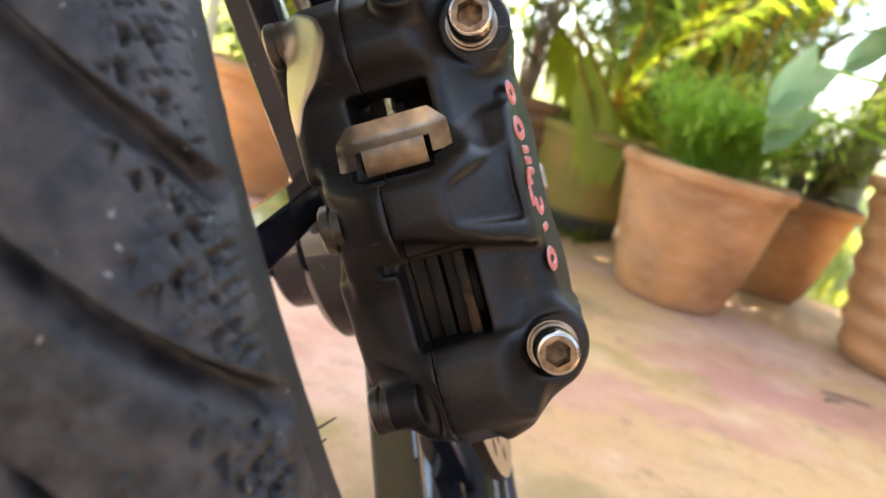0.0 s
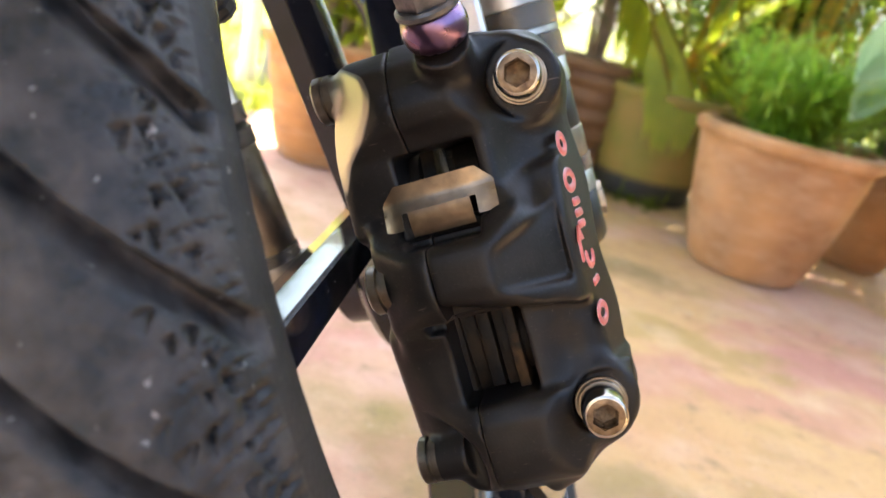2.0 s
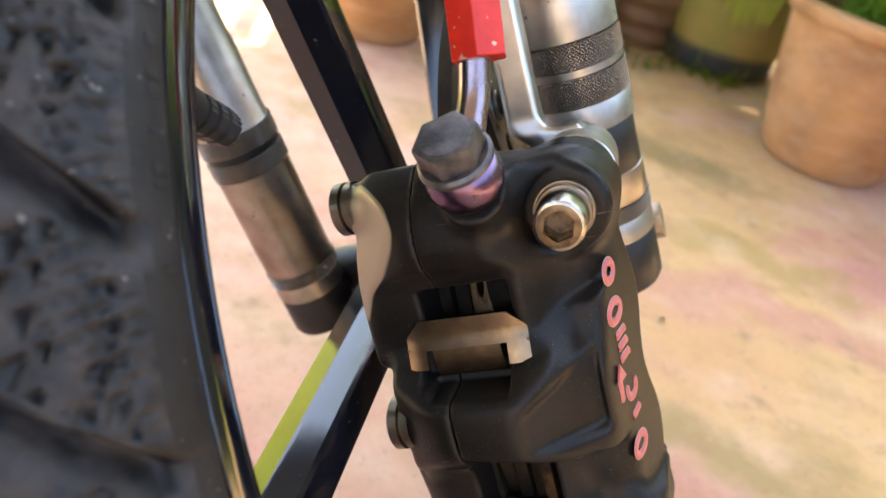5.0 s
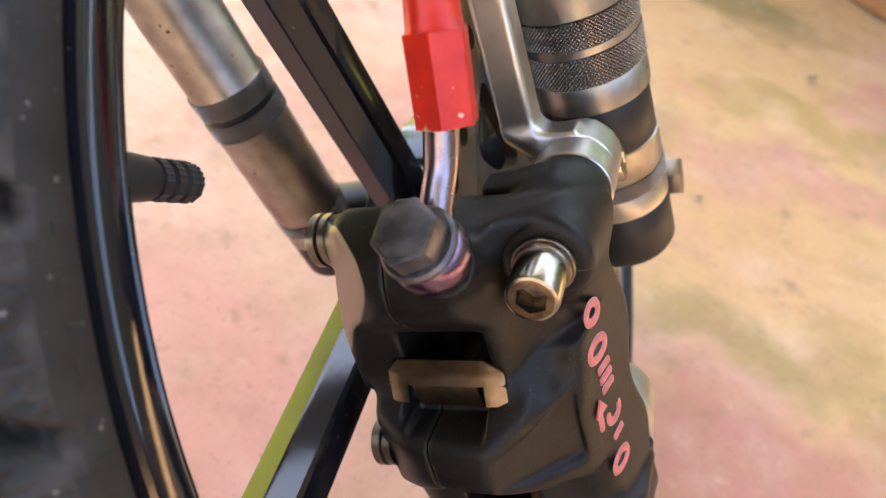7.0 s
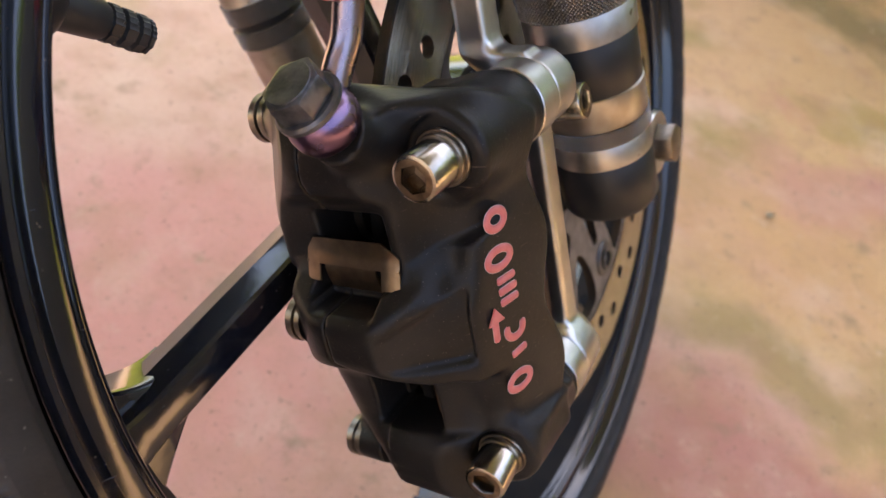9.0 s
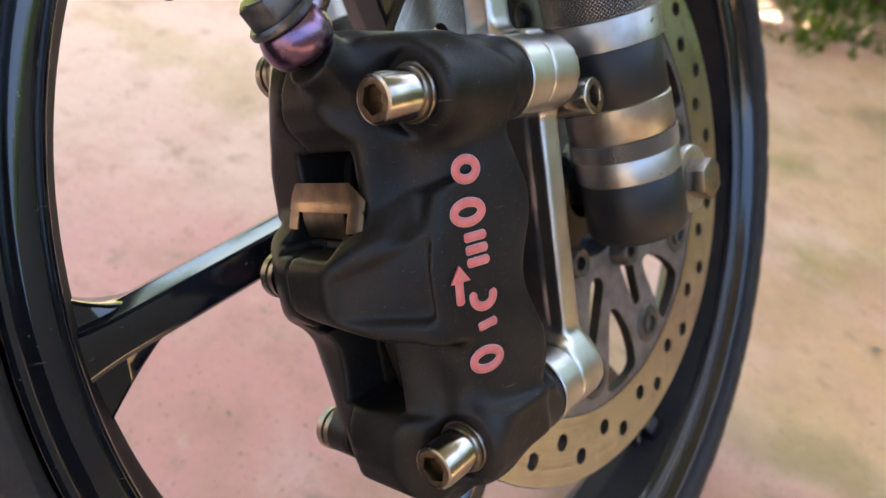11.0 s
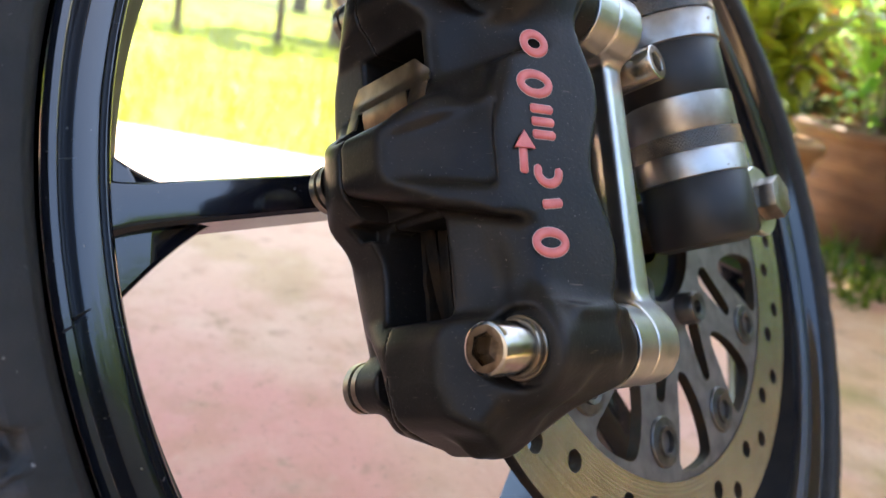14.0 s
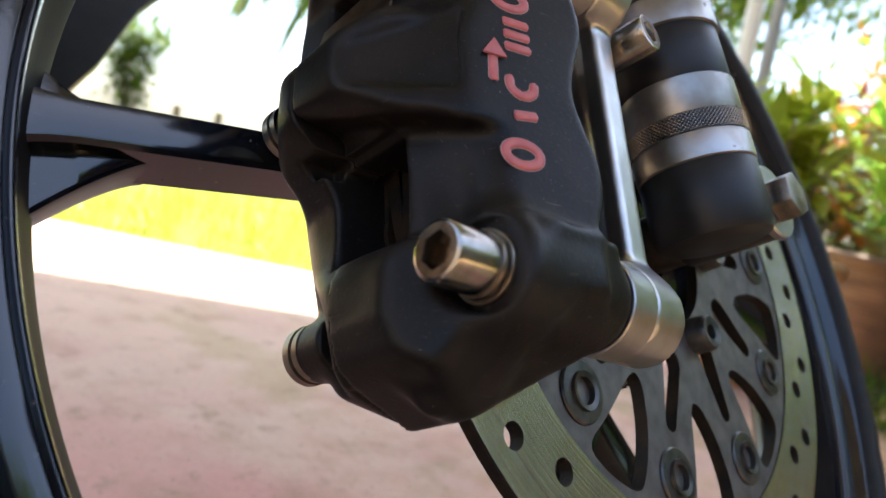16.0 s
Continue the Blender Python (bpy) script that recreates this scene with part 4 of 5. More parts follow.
def outer_half(p):
    x, y, z = p
    shell = (crest(z, SHELL) - y) * 0.8
    up = meet(shell, f_plane(p, (0, 0, -1), -12), 2)
    up = meet(up, f_plane(p, (1.08, -1, 0), 157.0 + 1.08 * 16.0), 1.6)
    up = meet(up, f_plane(p, (0.18, -0.05, 1), 87.1), 3)
    up = meet(up, f_plane(p, (0, 0.8, 1), 77.0 - 0.8 * 133), 3)
    mid = meet(shell, f_plane(p, (0, 0, 1), 22), 2)
    mid = meet(mid, f_plane(p, (0, 0, -1), 54), 3)
    mid = meet(mid, f_plane(p, (0.5, -1, 0), 8.0 + 149.0), 5)
    f = join(up, mid, 4)
    bridge = (crest(z, SADDLE) - y) * 0.8
    bridge = meet(bridge, f_plane(p, (-0.3, 0, -1), 4.5), 3)
    bridge = meet(bridge, f_plane(p, (0.92, -1, 0), 166.5 + 0.92 * 15.5), 2.5)
    f = join(f, bridge, 4)
    f = meet(f, f_plane(p, (1, -0.28, 0), 41.0 + 0.28 * 135), 3)
    f = meet(f, f_plane(p, (0, 1, 0), -114.5) - 2.6 + 2.6 * np.cos((z + 1) / 7.5), 3)
    low = meet(shell, f_plane(p, (0, 0, 1), -40.5), 2.5)
    low = meet(low, f_plane(p, (0.8, -1, 0), 153.6 + 0.8 * 18), 1.8)
    low = meet(low, f_plane(p, (1, 0, -0.75), 21.0 + 0.75 * 76), 3)
    low = meet(low, f_plane(p, (0, 1, 0), -106), 2)
    flank = f_box(p, (10, -152, -79), (44, -118, -46), 4)
    flank = meet(flank, f_plane(p, (0.68, 0, -1), 89.6), 2)
    flank = meet(flank, f_plane(p, (0.35, -1, -0.3), 140 + 0.35 * 30 + 0.3 * 62), 4)
    flank = meet(flank, f_plane(p, (1, -0.28, 0), 40.0 + 0.28 * 135), 3)
    flank = meet(flank, f_plane(p, (0.5, 0.9, -0.6), 0.5 * 30 - 0.9 * 126 + 0.6 * 66), 2)
    low = join(low, flank, 4)
    low = meet(low, f_plane(p, (0, 0.55, -1), 77 - 0.55 * 126), 2)
    f = join(f, low, 3)
    f = join(f, f_box(p, (13, -117, 38), (34, -107, 70.5), 1.5), 2)
    f = join(f, f_rod(p, (35.1, -137, 58), (34.4, -103, 58), 9.7) - 3.2, 7)
    f = join(f, f_rod(p, (34.0, -137, -50), (31.6, -102, -50), 9.9) - 3.2, 7)
    f = join(f, f_rod(p, (14.5, -128, 52), (16.0, -158.5, 71.8), 8.7), 3.5)
    # hollows beside the windows, sunk triangle on the bridge, seats of the bolts
    f = cut(f, (np.sqrt(((x - 33.5) / 10.0) ** 2 + ((y + 154) / 14.0) ** 2 + ((z - 34) / 19.0) ** 2) - 1) * 9, 5)
    f = cut(f, (np.sqrt(((x - 30.5) / 9.5) ** 2 + ((y + 158) / 17.0) ** 2 + ((z + 30) / 17.0) ** 2) - 1) * 11, 3)
    tri = meet(0.88 * (z - 9.0 - 0.42 * (x - 17.0)), 0.96 * (-3.0 - 0.20 * (x - 17.0) - z), 1.5)
    tri = meet(tri, np.maximum(16.0 - x, x - 35.6), 2.5)
    sunk = (181.6 - (1.06 * x - y)) / 1.45
    f = cut(f, meet(tri, sunk, 1.5), 2.6)
    f = cut(f, f_rod(p, (35.5, -180, 58), (35.5, -140, 58), 11.6), 3.0)
    f = cut(f, f_rod(p, (35.5, -180, -50), (35.5, -140, -50), 10.2), 2.0)
    return np.maximum(windows(f, p), SEAM + 0.25 - x)


def inner_half(p):
    x, y, z = p
    shell = (crest(z, SHELL) - y) * 0.8
    f = meet(shell, f_plane(p, (0, 0, 1), 79.2), 3)
    f = meet(f, f_plane(p, (0, 0.8, 1), 78.5 - 0.8 * 137), 3)
    f = meet(f, f_plane(p, (-0.5, -1, 0.1), 168.0), 1.5)
    f = meet(f, f_plane(p, (-0.7, -1, -0.18), 169.4), 3)
    f = meet(f, f_plane(p, (-1, 0, 0), 29), 3)
    f = meet(f, f_plane(p, (-1, 0, 0.36), 48.6), 3)
    f = meet(f, f_plane(p, (-0.8, 0, -1), 81.5), 4)
    f = meet(f, f_plane(p, (0, 0.55, -1), 77 - 0.55 * 126), 4)
    f = meet(f, f_plane(p, (0, 1, 0), -106), 3)
    f = meet(f, f_plane(p, FACET, FACET_AT), 0.5)
    # waist behind the bridge, between the upper and the lower cylinder
    f = cut(f, f_rod(p, (-60, -150, 4), (-22.5, -150, 4), 15.0), 5)
    bridge = (crest(z, SADDLE) - y) * 0.8
    bridge = meet(bridge, f_plane(p, (-0.70, -1, 0), 166.9 + 0.70 * 11), 3)
    bridge = meet(bridge, f_plane(p, (-1, 0, 0), 23.0), 3)
    bridge = meet(bridge, f_plane(p, (0, 1, 0), -120), 3)
    f = join(f, bridge, 3.5)
    scoop = np.maximum(np.sqrt((x + 27.0) ** 2 + (z + 62.0) ** 2) - 20.5, y + 147.5 - 0.12 * (x + 20))
    f = cut(f, scoop, 2.5)
    f = join(f, f_rod(p, (-18, -138.5, 69), (-27.0, -138.5, 69), 7.5), 2.5)
    f = join(f, f_rod(p, (-12, -144, -57), (-24.0, -144, -57), 8.0), 3)
    f = join(f, f_rod(p, (-12, -154, 5), (-20.5, -154, 5), 7.5), 3)
    return np.maximum(windows(f, p), x - SEAM + 0.25)


def cast(name, field, lo, hi, label):
    ob = part(name, solid(field, lo, hi, 0.8), "caliper" if name == "outer_body" else "caliper_inner", caliper, label)
    ob.data.set_sharp_from_angle(angle=radians(60))
    return ob


cast("outer_body", outer_half, (-5, -172, -82), (50, -90, 86), "matte black outer caliper half")
cast("inner_body", inner_half, (-32, -172, -82), (-3, -100, 84), "matte black inner caliper half")


def socket_bolt(m, r, h, flats, depth, name, parent, chamfer=0.0008):
    """Socket-head bolt: head from z = 0 (top) down to h, with a hexagon socket."""
    n = 48
    bm = bmesh.new()

    def hexr(a):
        s = math.pi / 3
        return flats / 2 / math.cos((a % s) - s / 2)

    rows = []
    for rr, z in ((r, -h), (r, -chamfer), (r - 0.3 * chamfer, -0.3 * chamfer), (r - chamfer, 0.0)):
        rows.append([bm.verts.new(m @ Vector((rr * math.cos(2 * math.pi * i / n), rr * math.sin(2 * math.pi * i / n), z))) for i in range(n)])
    for k, z in ((1.06, 0.0), (1.0, -0.0006), (1.0, -depth)):
        rows.append([bm.verts.new(m @ Vector((k * hexr(2 * math.pi * i / n) * math.cos(2 * math.pi * i / n), k * hexr(2 * math.pi * i / n) * math.sin(2 * math.pi * i / n), z))) for i in range(n)])
    for a, b in zip(rows, rows[1:]):
        for i in range(n):
            bm.faces.new((a[i], a[(i + 1) % n], b[(i + 1) % n], b[i]))
    bm.faces.new(rows[0][::-1])
    bmesh.ops.recalc_face_normals(bm, faces=bm.faces[:])
    ob = part(name, bm, "bolt", parent, "zinc-plated socket-head bolt")
    # Flat ring round the socket takes a darker brown metal than the sides.
    ob.data.materials.append(MAT["bolt_face"])
    for p in ob.data.polygons:
        p.material_index = 1 if 3 * n <= p.index < 4 * n else 0
    bm = bmesh.new()
    vs = [bm.verts.new(m @ Vector((hexr(2 * math.pi * i / n) * math.cos(2 * math.pi * i / n), hexr(2 * math.pi * i / n) * math.sin(2 * math.pi * i / n), -depth + 0.0003))) for i in range(n)]
    c = bm.verts.new(m @ Vector((0, 0, -depth - 0.001)))
    for i in range(n):
        bm.faces.new((vs[i], vs[(i + 1) % n], c))
    part("socket_floor", bm, "rust", ob, "rusty bottom of the hexagon socket")
    return ob


for z in (58.0, -50.0):
    bm_ = frame_to(mm(35.4, -155.7, z), (0.02 if z > 0 else 0.065, -1, 0), (0.3, 0, 1))
    socket_bolt(bm_, 0.0071, 0.0124, 0.0072, 0.0070, "mounting_bolt", caliper, 0.0012)
    part("spring_washer", lathe([(0.005, -0.0142), (0.0076, -0.0142), (0.0078, -0.0139), (0.0078, -0.0126), (0.0076, -0.0123), (0.005, -0.0123)], bm_, 40, closed=True), "washer", caliper, "steel spring washer")
    part("washer", lathe([(0.005, -0.0160), (0.0084, -0.0160), (0.0086, -0.0157), (0.0086, -0.0146), (0.0084, -0.0143), (0.005, -0.0143)], bm_, 40, closed=True), "washer", caliper, "steel washer under the bolt")

for x, y, z in ((-26.0, -138.5, 69.2), (-20.0, -155.5, 5.2), (-23.0, -144.5, -57.0)):
    m = frame_to(mm(x, y, z), (-1, 0, 0))
    part("body_bolt", lathe([(0.0078, -0.001), (0.0078, 0.0012), (0.0066, 0.0016), (0.0066, 0.0022), (0.0080, 0.0024), (0.0080, 0.0050), (0.0070, 0.0058), (0.0, 0.0060)], m, 32), "washer", caliper, "grey bolt plug on the inner side")

# spring clip over the upper window
def clip_strip(bm, x0, x1, z0, z1, nx, nz, corner=0.0, tuck=0.0):
    """Bent sheet between two heights; corner trims its upper ends, tuck folds its lower edge inwards."""
    rows = []
    for k in range(nz + 1):
        cz = z0 + (z1 - z0) * k / nz
        trim = corner * max(0.0, (cz - (z1 - corner)) / corner) if corner else 0.0
        row = []
        for i in range(nx + 1):
            cx = x0 + trim + (x1 - x0 - 2 * trim) * i / nx
            low = max(0.0, 30.0 - cz)
            y = -152.4 - 0.34 * low + 0.022 * max(0.0, abs(cx - 1.75) - 12.0) ** 2
            y += tuck * (max(0.0, 26.5 - cz) / 8.0) ** 1.4
            row.append(bm.verts.new(mm(cx, y, cz)))
        rows.append(row)
    for a, b in zip(rows, rows[1:]):
        for i in range(nx):
            bm.faces.new((a[i], a[i + 1], b[i + 1], b[i]))


clip = bmesh.new()
clip_strip(clip, -16.4, 20.2, 26.5, 35.3, 24, 8, 5.0)
clip_strip(clip, -8.6, 11.8, 18.2, 26.5, 12, 8, 0.0, 3.6)
clip_strip(clip, -16.4, -10.6, 21.2, 26.5, 6, 6)
clip_strip(clip, 13.8, 20.2, 20.8, 26.5, 6, 6)
bmesh.ops.remove_doubles(clip, verts=clip.verts[:], dist=0.00003)
bmesh.ops.recalc_face_normals(clip, faces=clip.faces[:])
bmesh.ops.solidify(clip, geom=clip.faces[:], thickness=0.0006)
part("spring_clip", clip, "clip", caliper, "bronze-tinted spring steel pad clip")

# pads and pistons within
for x0, x1 in ((-16.5, -13.0), (9.8, 13.4)):
    part("pad_plate", block(x0 / 1000, x1 / 1000, -0.139, -0.100, -0.046, 0.019, 0.0006), "pad_edge", caliper, "rusty brake pad plate")
for x0, x1 in ((-12.9, -6.0), (-0.2, 4.2), (5.4, 9.7)):
    part("pad_lining", block(x0 / 1000, x1 / 1000, -0.134, -0.102, -0.040, 0.016, 0.0006), "pad", caliper)
for z in (32, -26):
    for x in (-15.5, 6.0):
        part("piston", lathe([(0, 0), (0.012, 0), (0.0125, 0.0005), (0.0125, 0.0095), (0, 0.0095)], frame_to(mm(x, -122, z), (1, 0, 0)), 32), "pad", caliper, "piston edge in the housing")

# raised marks: plain rings, bars and an arrow in the colour of the enamel
def on_face(y, z, lift=0.3):
    n_ = Vector((1, -0.28, 0)).normalized()
    return mm(face_x(y), y, z) + n_ * lift / 1000


def stroke(points, r, closed=False, rise=0.5):
    pts = [on_face(y, z) for y, z in points]
    n_ = Vector((1, -0.28, 0)).normalized()
    bm = bmesh.new()
    k = 10
    rows = []
    cnt = len(pts)
    for i, p in enumerate(pts):
        a = pts[(i - 1) % cnt] if closed or i else pts[0]
        b = pts[(i + 1) % cnt] if closed or i < cnt - 1 else pts[-1]
        d = (b - a).normalized()
        s = d.cross(n_).normalized()
        sc = 1.0 if closed or 0 < i < cnt - 1 else 0.55
        rows.append([bm.verts.new(p + s * r * sc * math.cos(math.pi * j / (k - 1)) / 1000 + n_ * rise * r * sc * math.sin(math.pi * j / (k - 1)) / 1000 - n_ * 0.0002) for j in range(k)])
    pairs = list(zip(rows, rows[1:])) + ([(rows[-1], rows[0])] if closed else [])
    for a, b in pairs:
        for j in range(k - 1):
            bm.faces.new((a[j], a[j + 1], b[j + 1], b[j]))
    if not closed:
        bm.faces.new(rows[0])
        bm.faces.new(rows[-1][::-1])
    bmesh.ops.recalc_face_normals(bm, faces=bm.faces[:])
    return bm


def rimmed(name, points, label, closed=False):
    ob = part(name, stroke(points, 1.3, closed), "mark", caliper, label)
    part("pale_edge", stroke(points, 1.45, closed, 0.10), "mark_edge", ob, "pale engraved edge")


def ring_mark(y, z, ry, rz):
    rimmed("mark_ring", [(y + ry * math.cos(2 * math.pi * i / 28), z + rz * math.sin(2 * math.pi * i / 28)) for i in range(28)], "pink-red enamel ring", True)


def bar_mark(y0, z0, y1, z1):
    rimmed("mark_bar", [(y0 + (y1 - y0) * t, z0 + (z1 - z0) * t) for t in (0, 0.08, 0.3, 0.6, 0.92, 1)], "pink-red enamel bar")


ring_mark(-131.1, 34.9, 3.4, 2.9)
ring_mark(-132.3, 22.6, 4.6, 2.9)
for z in (15.2, 11.4, 7.6):
    bar_mark(-134.8, z, -127.4, z)
ring_mark(-132.6, -22.8, 4.6, 2.9)
bar_mark(-134.0, -12.4, -127.6, -11.6)
rimmed("mark_arc", [(-131.0 + 3.4 * math.cos(radians(a)), -3.2 + 3.2 * math.sin(radians(a))) for a in range(-215, 36, 16)], "pink-red enamel arc")
rimmed("mark_arrow", [(-138.7, -4.0), (-138.7, -3.4), (-138.5, 0), (-138.3, 4.0), (-138.2, 5.0)], "pink-red direction arrow")
head = prism([((-141.6) / 1000, 3.0 / 1000), (-135.0 / 1000, 3.0 / 1000), (-138.2 / 1000, 8.2 / 1000)], 0.0, 0.0008, Matrix(((0.28, 0, 1, 0.0414 + 0.28 * 0.135), (1, 0, -0.28, 0), (0, 1, 0, 0), (0, 0, 0, 1))), 0.0003)
part("arrow_head", head, "mark", caliper, "pink-red arrow head")

# banjo fitting and bolt
bd = Vector((0.0, -0.57, 0.82)).normalized()
bo = mm(16.2, -158.8, 72.6)
bj = frame_to(bo, bd, (1, 0, 0))
hose = thing("brake_hose", BIKE, "steel brake pipe with purple banjo end and red hexagon fitting", "brake hose")
part("banjo_ring", lathe([(0.006, 0.0), (0.0080, 0.0), (0.0092, 0.0012), (0.0101, 0.004), (0.0101, 0.0066), (0.0092, 0.0094), (0.0080, 0.0106), (0.006, 0.0106)], bj, 44), "banjo", hose, "purple-tinted banjo ring")
hx = bmesh.new()
lathe([(0.0, 0.0106), (0.0092, 0.0106), (0.0098, 0.0112), (0.0098, 0.0124), (0.0090, 0.0132), (0.0, 0.0132)], bj, 40, hx)
n6 = [(0.0087 * math.cos(math.pi / 3 * i + 0.3), 0.0087 * math.sin(math.pi / 3 * i + 0.3)) for i in range(6)]
prism(n6, 0.0130, 0.0196, bj, 0.0007, hx)
lathe([(0.0066, 0.0194), (0.0064, 0.0199), (0.0, 0.0200)], bj, 30, hx)
part("banjo_bolt", hx, "banjo_bolt", hose, "worn black hexagon banjo bolt")
pipe = arc_points([mm(17.0, -160.5, 78), mm(18.6, -154.5, 87.5), mm(20.6, -150.2, 95), mm(22.9, -146.5, 108)], 8)
part("steel_pipe", tube(pipe, [0.0041] * len(pipe), 24), "pipe", hose, "purple-tinted steel pipe stub")
ra = (mm(24.0, -140.5, 134) - mm(21.8, -147.0, 103)).normalized()
rf = frame_to(mm(23.2, -146.0, 105.2) - ra * 0.0028, ra, (1, 0, 0))
rb = prism([(0.0079 * math.cos(math.pi / 3 * i + 0.74), 0.0079 * math.sin(math.pi / 3 * i + 0.74)) for i in range(6)], 0.0, 0.0215, rf, 0.0004)
part("hexagon_fitting", rb, "red", hose, "chipped red anodised hexagon fitting", smooth=False)
part("fitting_collar", lathe([(0.0, 0.0200), (0.0071, 0.0212), (0.0066, 0.0225), (0.0062, 0.0290), (0.0060, 0.0330), (0.0068, 0.0338), (0.0070, 0.0346), (0.0070, 0.0362), (0.0066, 0.0370), (0.0056, 0.0372), (0.0056, 0.046), (0.0, 0.047)], rf, 32), "red", hose, "red anodised collar")
hp = [rf @ Vector((0, 0, 0.044)), rf @ Vector((0, 0, 0.10)), rf @ Vector((-0.004, 0.004, 0.22)), rf @ Vector((-0.01, 0.02, 0.42))]
part("hose_line", tube(arc_points(hp, 6), 0.0042, 14), "rubber", hose, "black brake line")

# ---------------------------------------------------------------- bracket between caliper and fork
bracket = thing("caliper_bracket", BIKE, "machined aluminium bracket bolting the caliper to the fork", "bracket")
for z in (58.0, -50.0):
    m = frame_to(mm(34.3, -101.0, z), (-0.02, 1, 0)) if z > 0 else frame_to(mm(31.7, -99.6, z), (-0.065, 1, 0))
    part("spacer", lathe([(0.006, 0.0), (0.0128, 0.0), (0.0132, 0.0004), (0.0132, 0.0112), (0.0128, 0.0116), (0.006, 0.0116)], m, 44), "aluminium", bracket, "turned aluminium spacer")


def bracket_plate(p):
    x, y, z = p
    f = f_rod(p, (34.1, -89.0, 58), (33.8, -74, 58), 12.7)
    f = join(f, f_rod(p, (30.8, -87.6, -50), (29.7, -72, -50), 13.0), 1)
    f = join(f, meet(f_box(p, (26, -86, -50), (36.5, -73, -24), 2), f_plane(p, (0.5, 0, 1), -20), 3), 6)
    f = join(f, f_box(p, (29, -83, -42), (35.5, -73, 52), 1.5), 3)
    f = join(f, f_box(p, (14, -82, -45), (30, -72, 50), 2), 3)
    arm = f_box(p, (13, -90, 66), (37, -79, 72.5), 1.2)
    arm = join(arm, f_box(p, (13, -90, 66), (24.5, -79, 136), 1.2), 6)
    arm = meet(arm, f_plane(p, (-1, 0, -1), -84.5), 5)
    f = join(f, arm, 2)
    return f


ob = part("plate", solid(bracket_plate, (4, -94, -66), (52, -58, 140), 1.0), "aluminium", bracket, "machined bracket plate with a cranked arm")
ob.data.set_sharp_from_angle(angle=radians(50))
fb = frame_to(mm(44.0, -62.5, 47.5), (1, 0.05, 0.05))
socket_bolt(fb, 0.0066, 0.018, 0.0068, 0.007, "clamp_bolt", bracket)


# ---------------------------------------------------------------- fork legs
def fork_leg(x, out):
    """Slim leg with knurled sleeves; out = +1 or -1 is the outer side."""
    lean = 0.17 if out > 0 else 0.26
    base = Vector((x, -18.5 + lean * 13, -13.0)) / 1000
    axis = Vector((0, -lean, 1)).normalized()
    m = frame_to(base, axis, (1, 0, 0))
    leg = thing("fork_leg", BIKE, "slim aluminium fork leg with knurled bands and black lower cap", "fork", "fork legs")

    slim = 0.965 if out > 0 else 0.80

    def seg(name, pts, mat, label="", bump=None, n=48):
        return part(name, lathe([(slim * r / 1000, h / 1000) for r, h in pts], m, n, bump=bump), mat, leg, label)

    def knurl(h0, h1, r):
        rows = int((h1 - h0) / 0.16)
        pts = [(r, h0 + (h1 - h0) * i / rows) for i in range(rows + 1)]
        k = 46

        def f(a, h):
            s = h * 1000 / 21.5
            u, v = math.sin(k * (a + s)), math.sin(k * (a - s))
            return 0.0008 * min(1.0, 1.5 * min(abs(u), abs(v)))
        ob = part("knurled_band", lathe([(slim * q / 1000, h / 1000) for q, h in pts], m, 720, bump=f), "knurl", leg, "knurled grip band with darker grooves")
        # Faces sunk below the knurl's tops get a dark brown material.
        ob.data.materials.append(MAT["knurl_groove"])
        back = m.inverted()
        for p in ob.data.polygons:
            c = back @ p.center
            p.material_index = 1 if math.hypot(c.x, c.y) < slim * r / 1000 + 0.00033 else 0
        return ob

    if out > 0:
        seg("lower_cap", [(0, 0), (15, 0), (20, 1.5), (21.4, 4), (21.4, 26), (20.6, 27)], "cap", "matte black lower cap")
        seg("sleeve", [(20.4, 26), (21.8, 27), (21.8, 36), (21.5, 36.6)], "fork", "worn aluminium sleeve")
        knurl(36.6, 43.6, 21.4)
        seg("sleeve", [(21.4, 43.6), (21.8, 44.2), (21.8, 57), (21.0, 57.6)], "fork")
        seg("dark_band", [(20.9, 57), (21.3, 57.6), (21.3, 78), (20.9, 78.6)], "cap", "matte black clamp band")
        seg("sleeve", [(21.0, 78), (22.3, 78.6), (22.3, 89), (21.9, 89.6)], "fork")
        knurl(89.6, 101.0, 21.9)
        seg("ring", [(21.8, 101), (22.2, 101.4), (22.2, 104.0), (21.8, 104.4)], "fork")
        knurl(104.4, 114.5, 21.9)
        seg("tube", [(21.8, 114.4), (22.4, 115), (22.4, 150), (21.4, 151.5), (21.4, 420), (0, 420)], "fork", "worn aluminium fork tube")
    else:
        seg("lower_cap", [(0, 0), (15, 0), (20, 1.5), (21.4, 4), (21.4, 22), (20.6, 23)], "cap", "matte black lower cap")
        seg("sleeve", [(20.4, 22), (21.8, 23), (21.8, 31), (21.5, 31.6)], "old_fork", "worn aluminium sleeve")
        knurl(31.6, 38.0, 21.4)
        seg("sleeve", [(21.4, 38), (21.8, 38.6), (21.8, 92), (21.0, 92.6)], "old_fork")
        knurl(92.6, 101.0, 21.9)
        seg("ring", [(21.8, 101), (21.2, 101.4), (21.2, 104.0), (21.8, 104.4)], "cap")
        knurl(104.4, 113.5, 21.9)
        seg("tube", [(21.8, 113.4), (21.4, 114), (21.4, 150), (21.0, 151.5), (21.0, 420), (0, 420)], "old_fork", "worn aluminium fork tube")
    # axle clamp on the outside
    am = frame_to(mm(x + out * 8.0, 5, 5), (out, 0, 0))
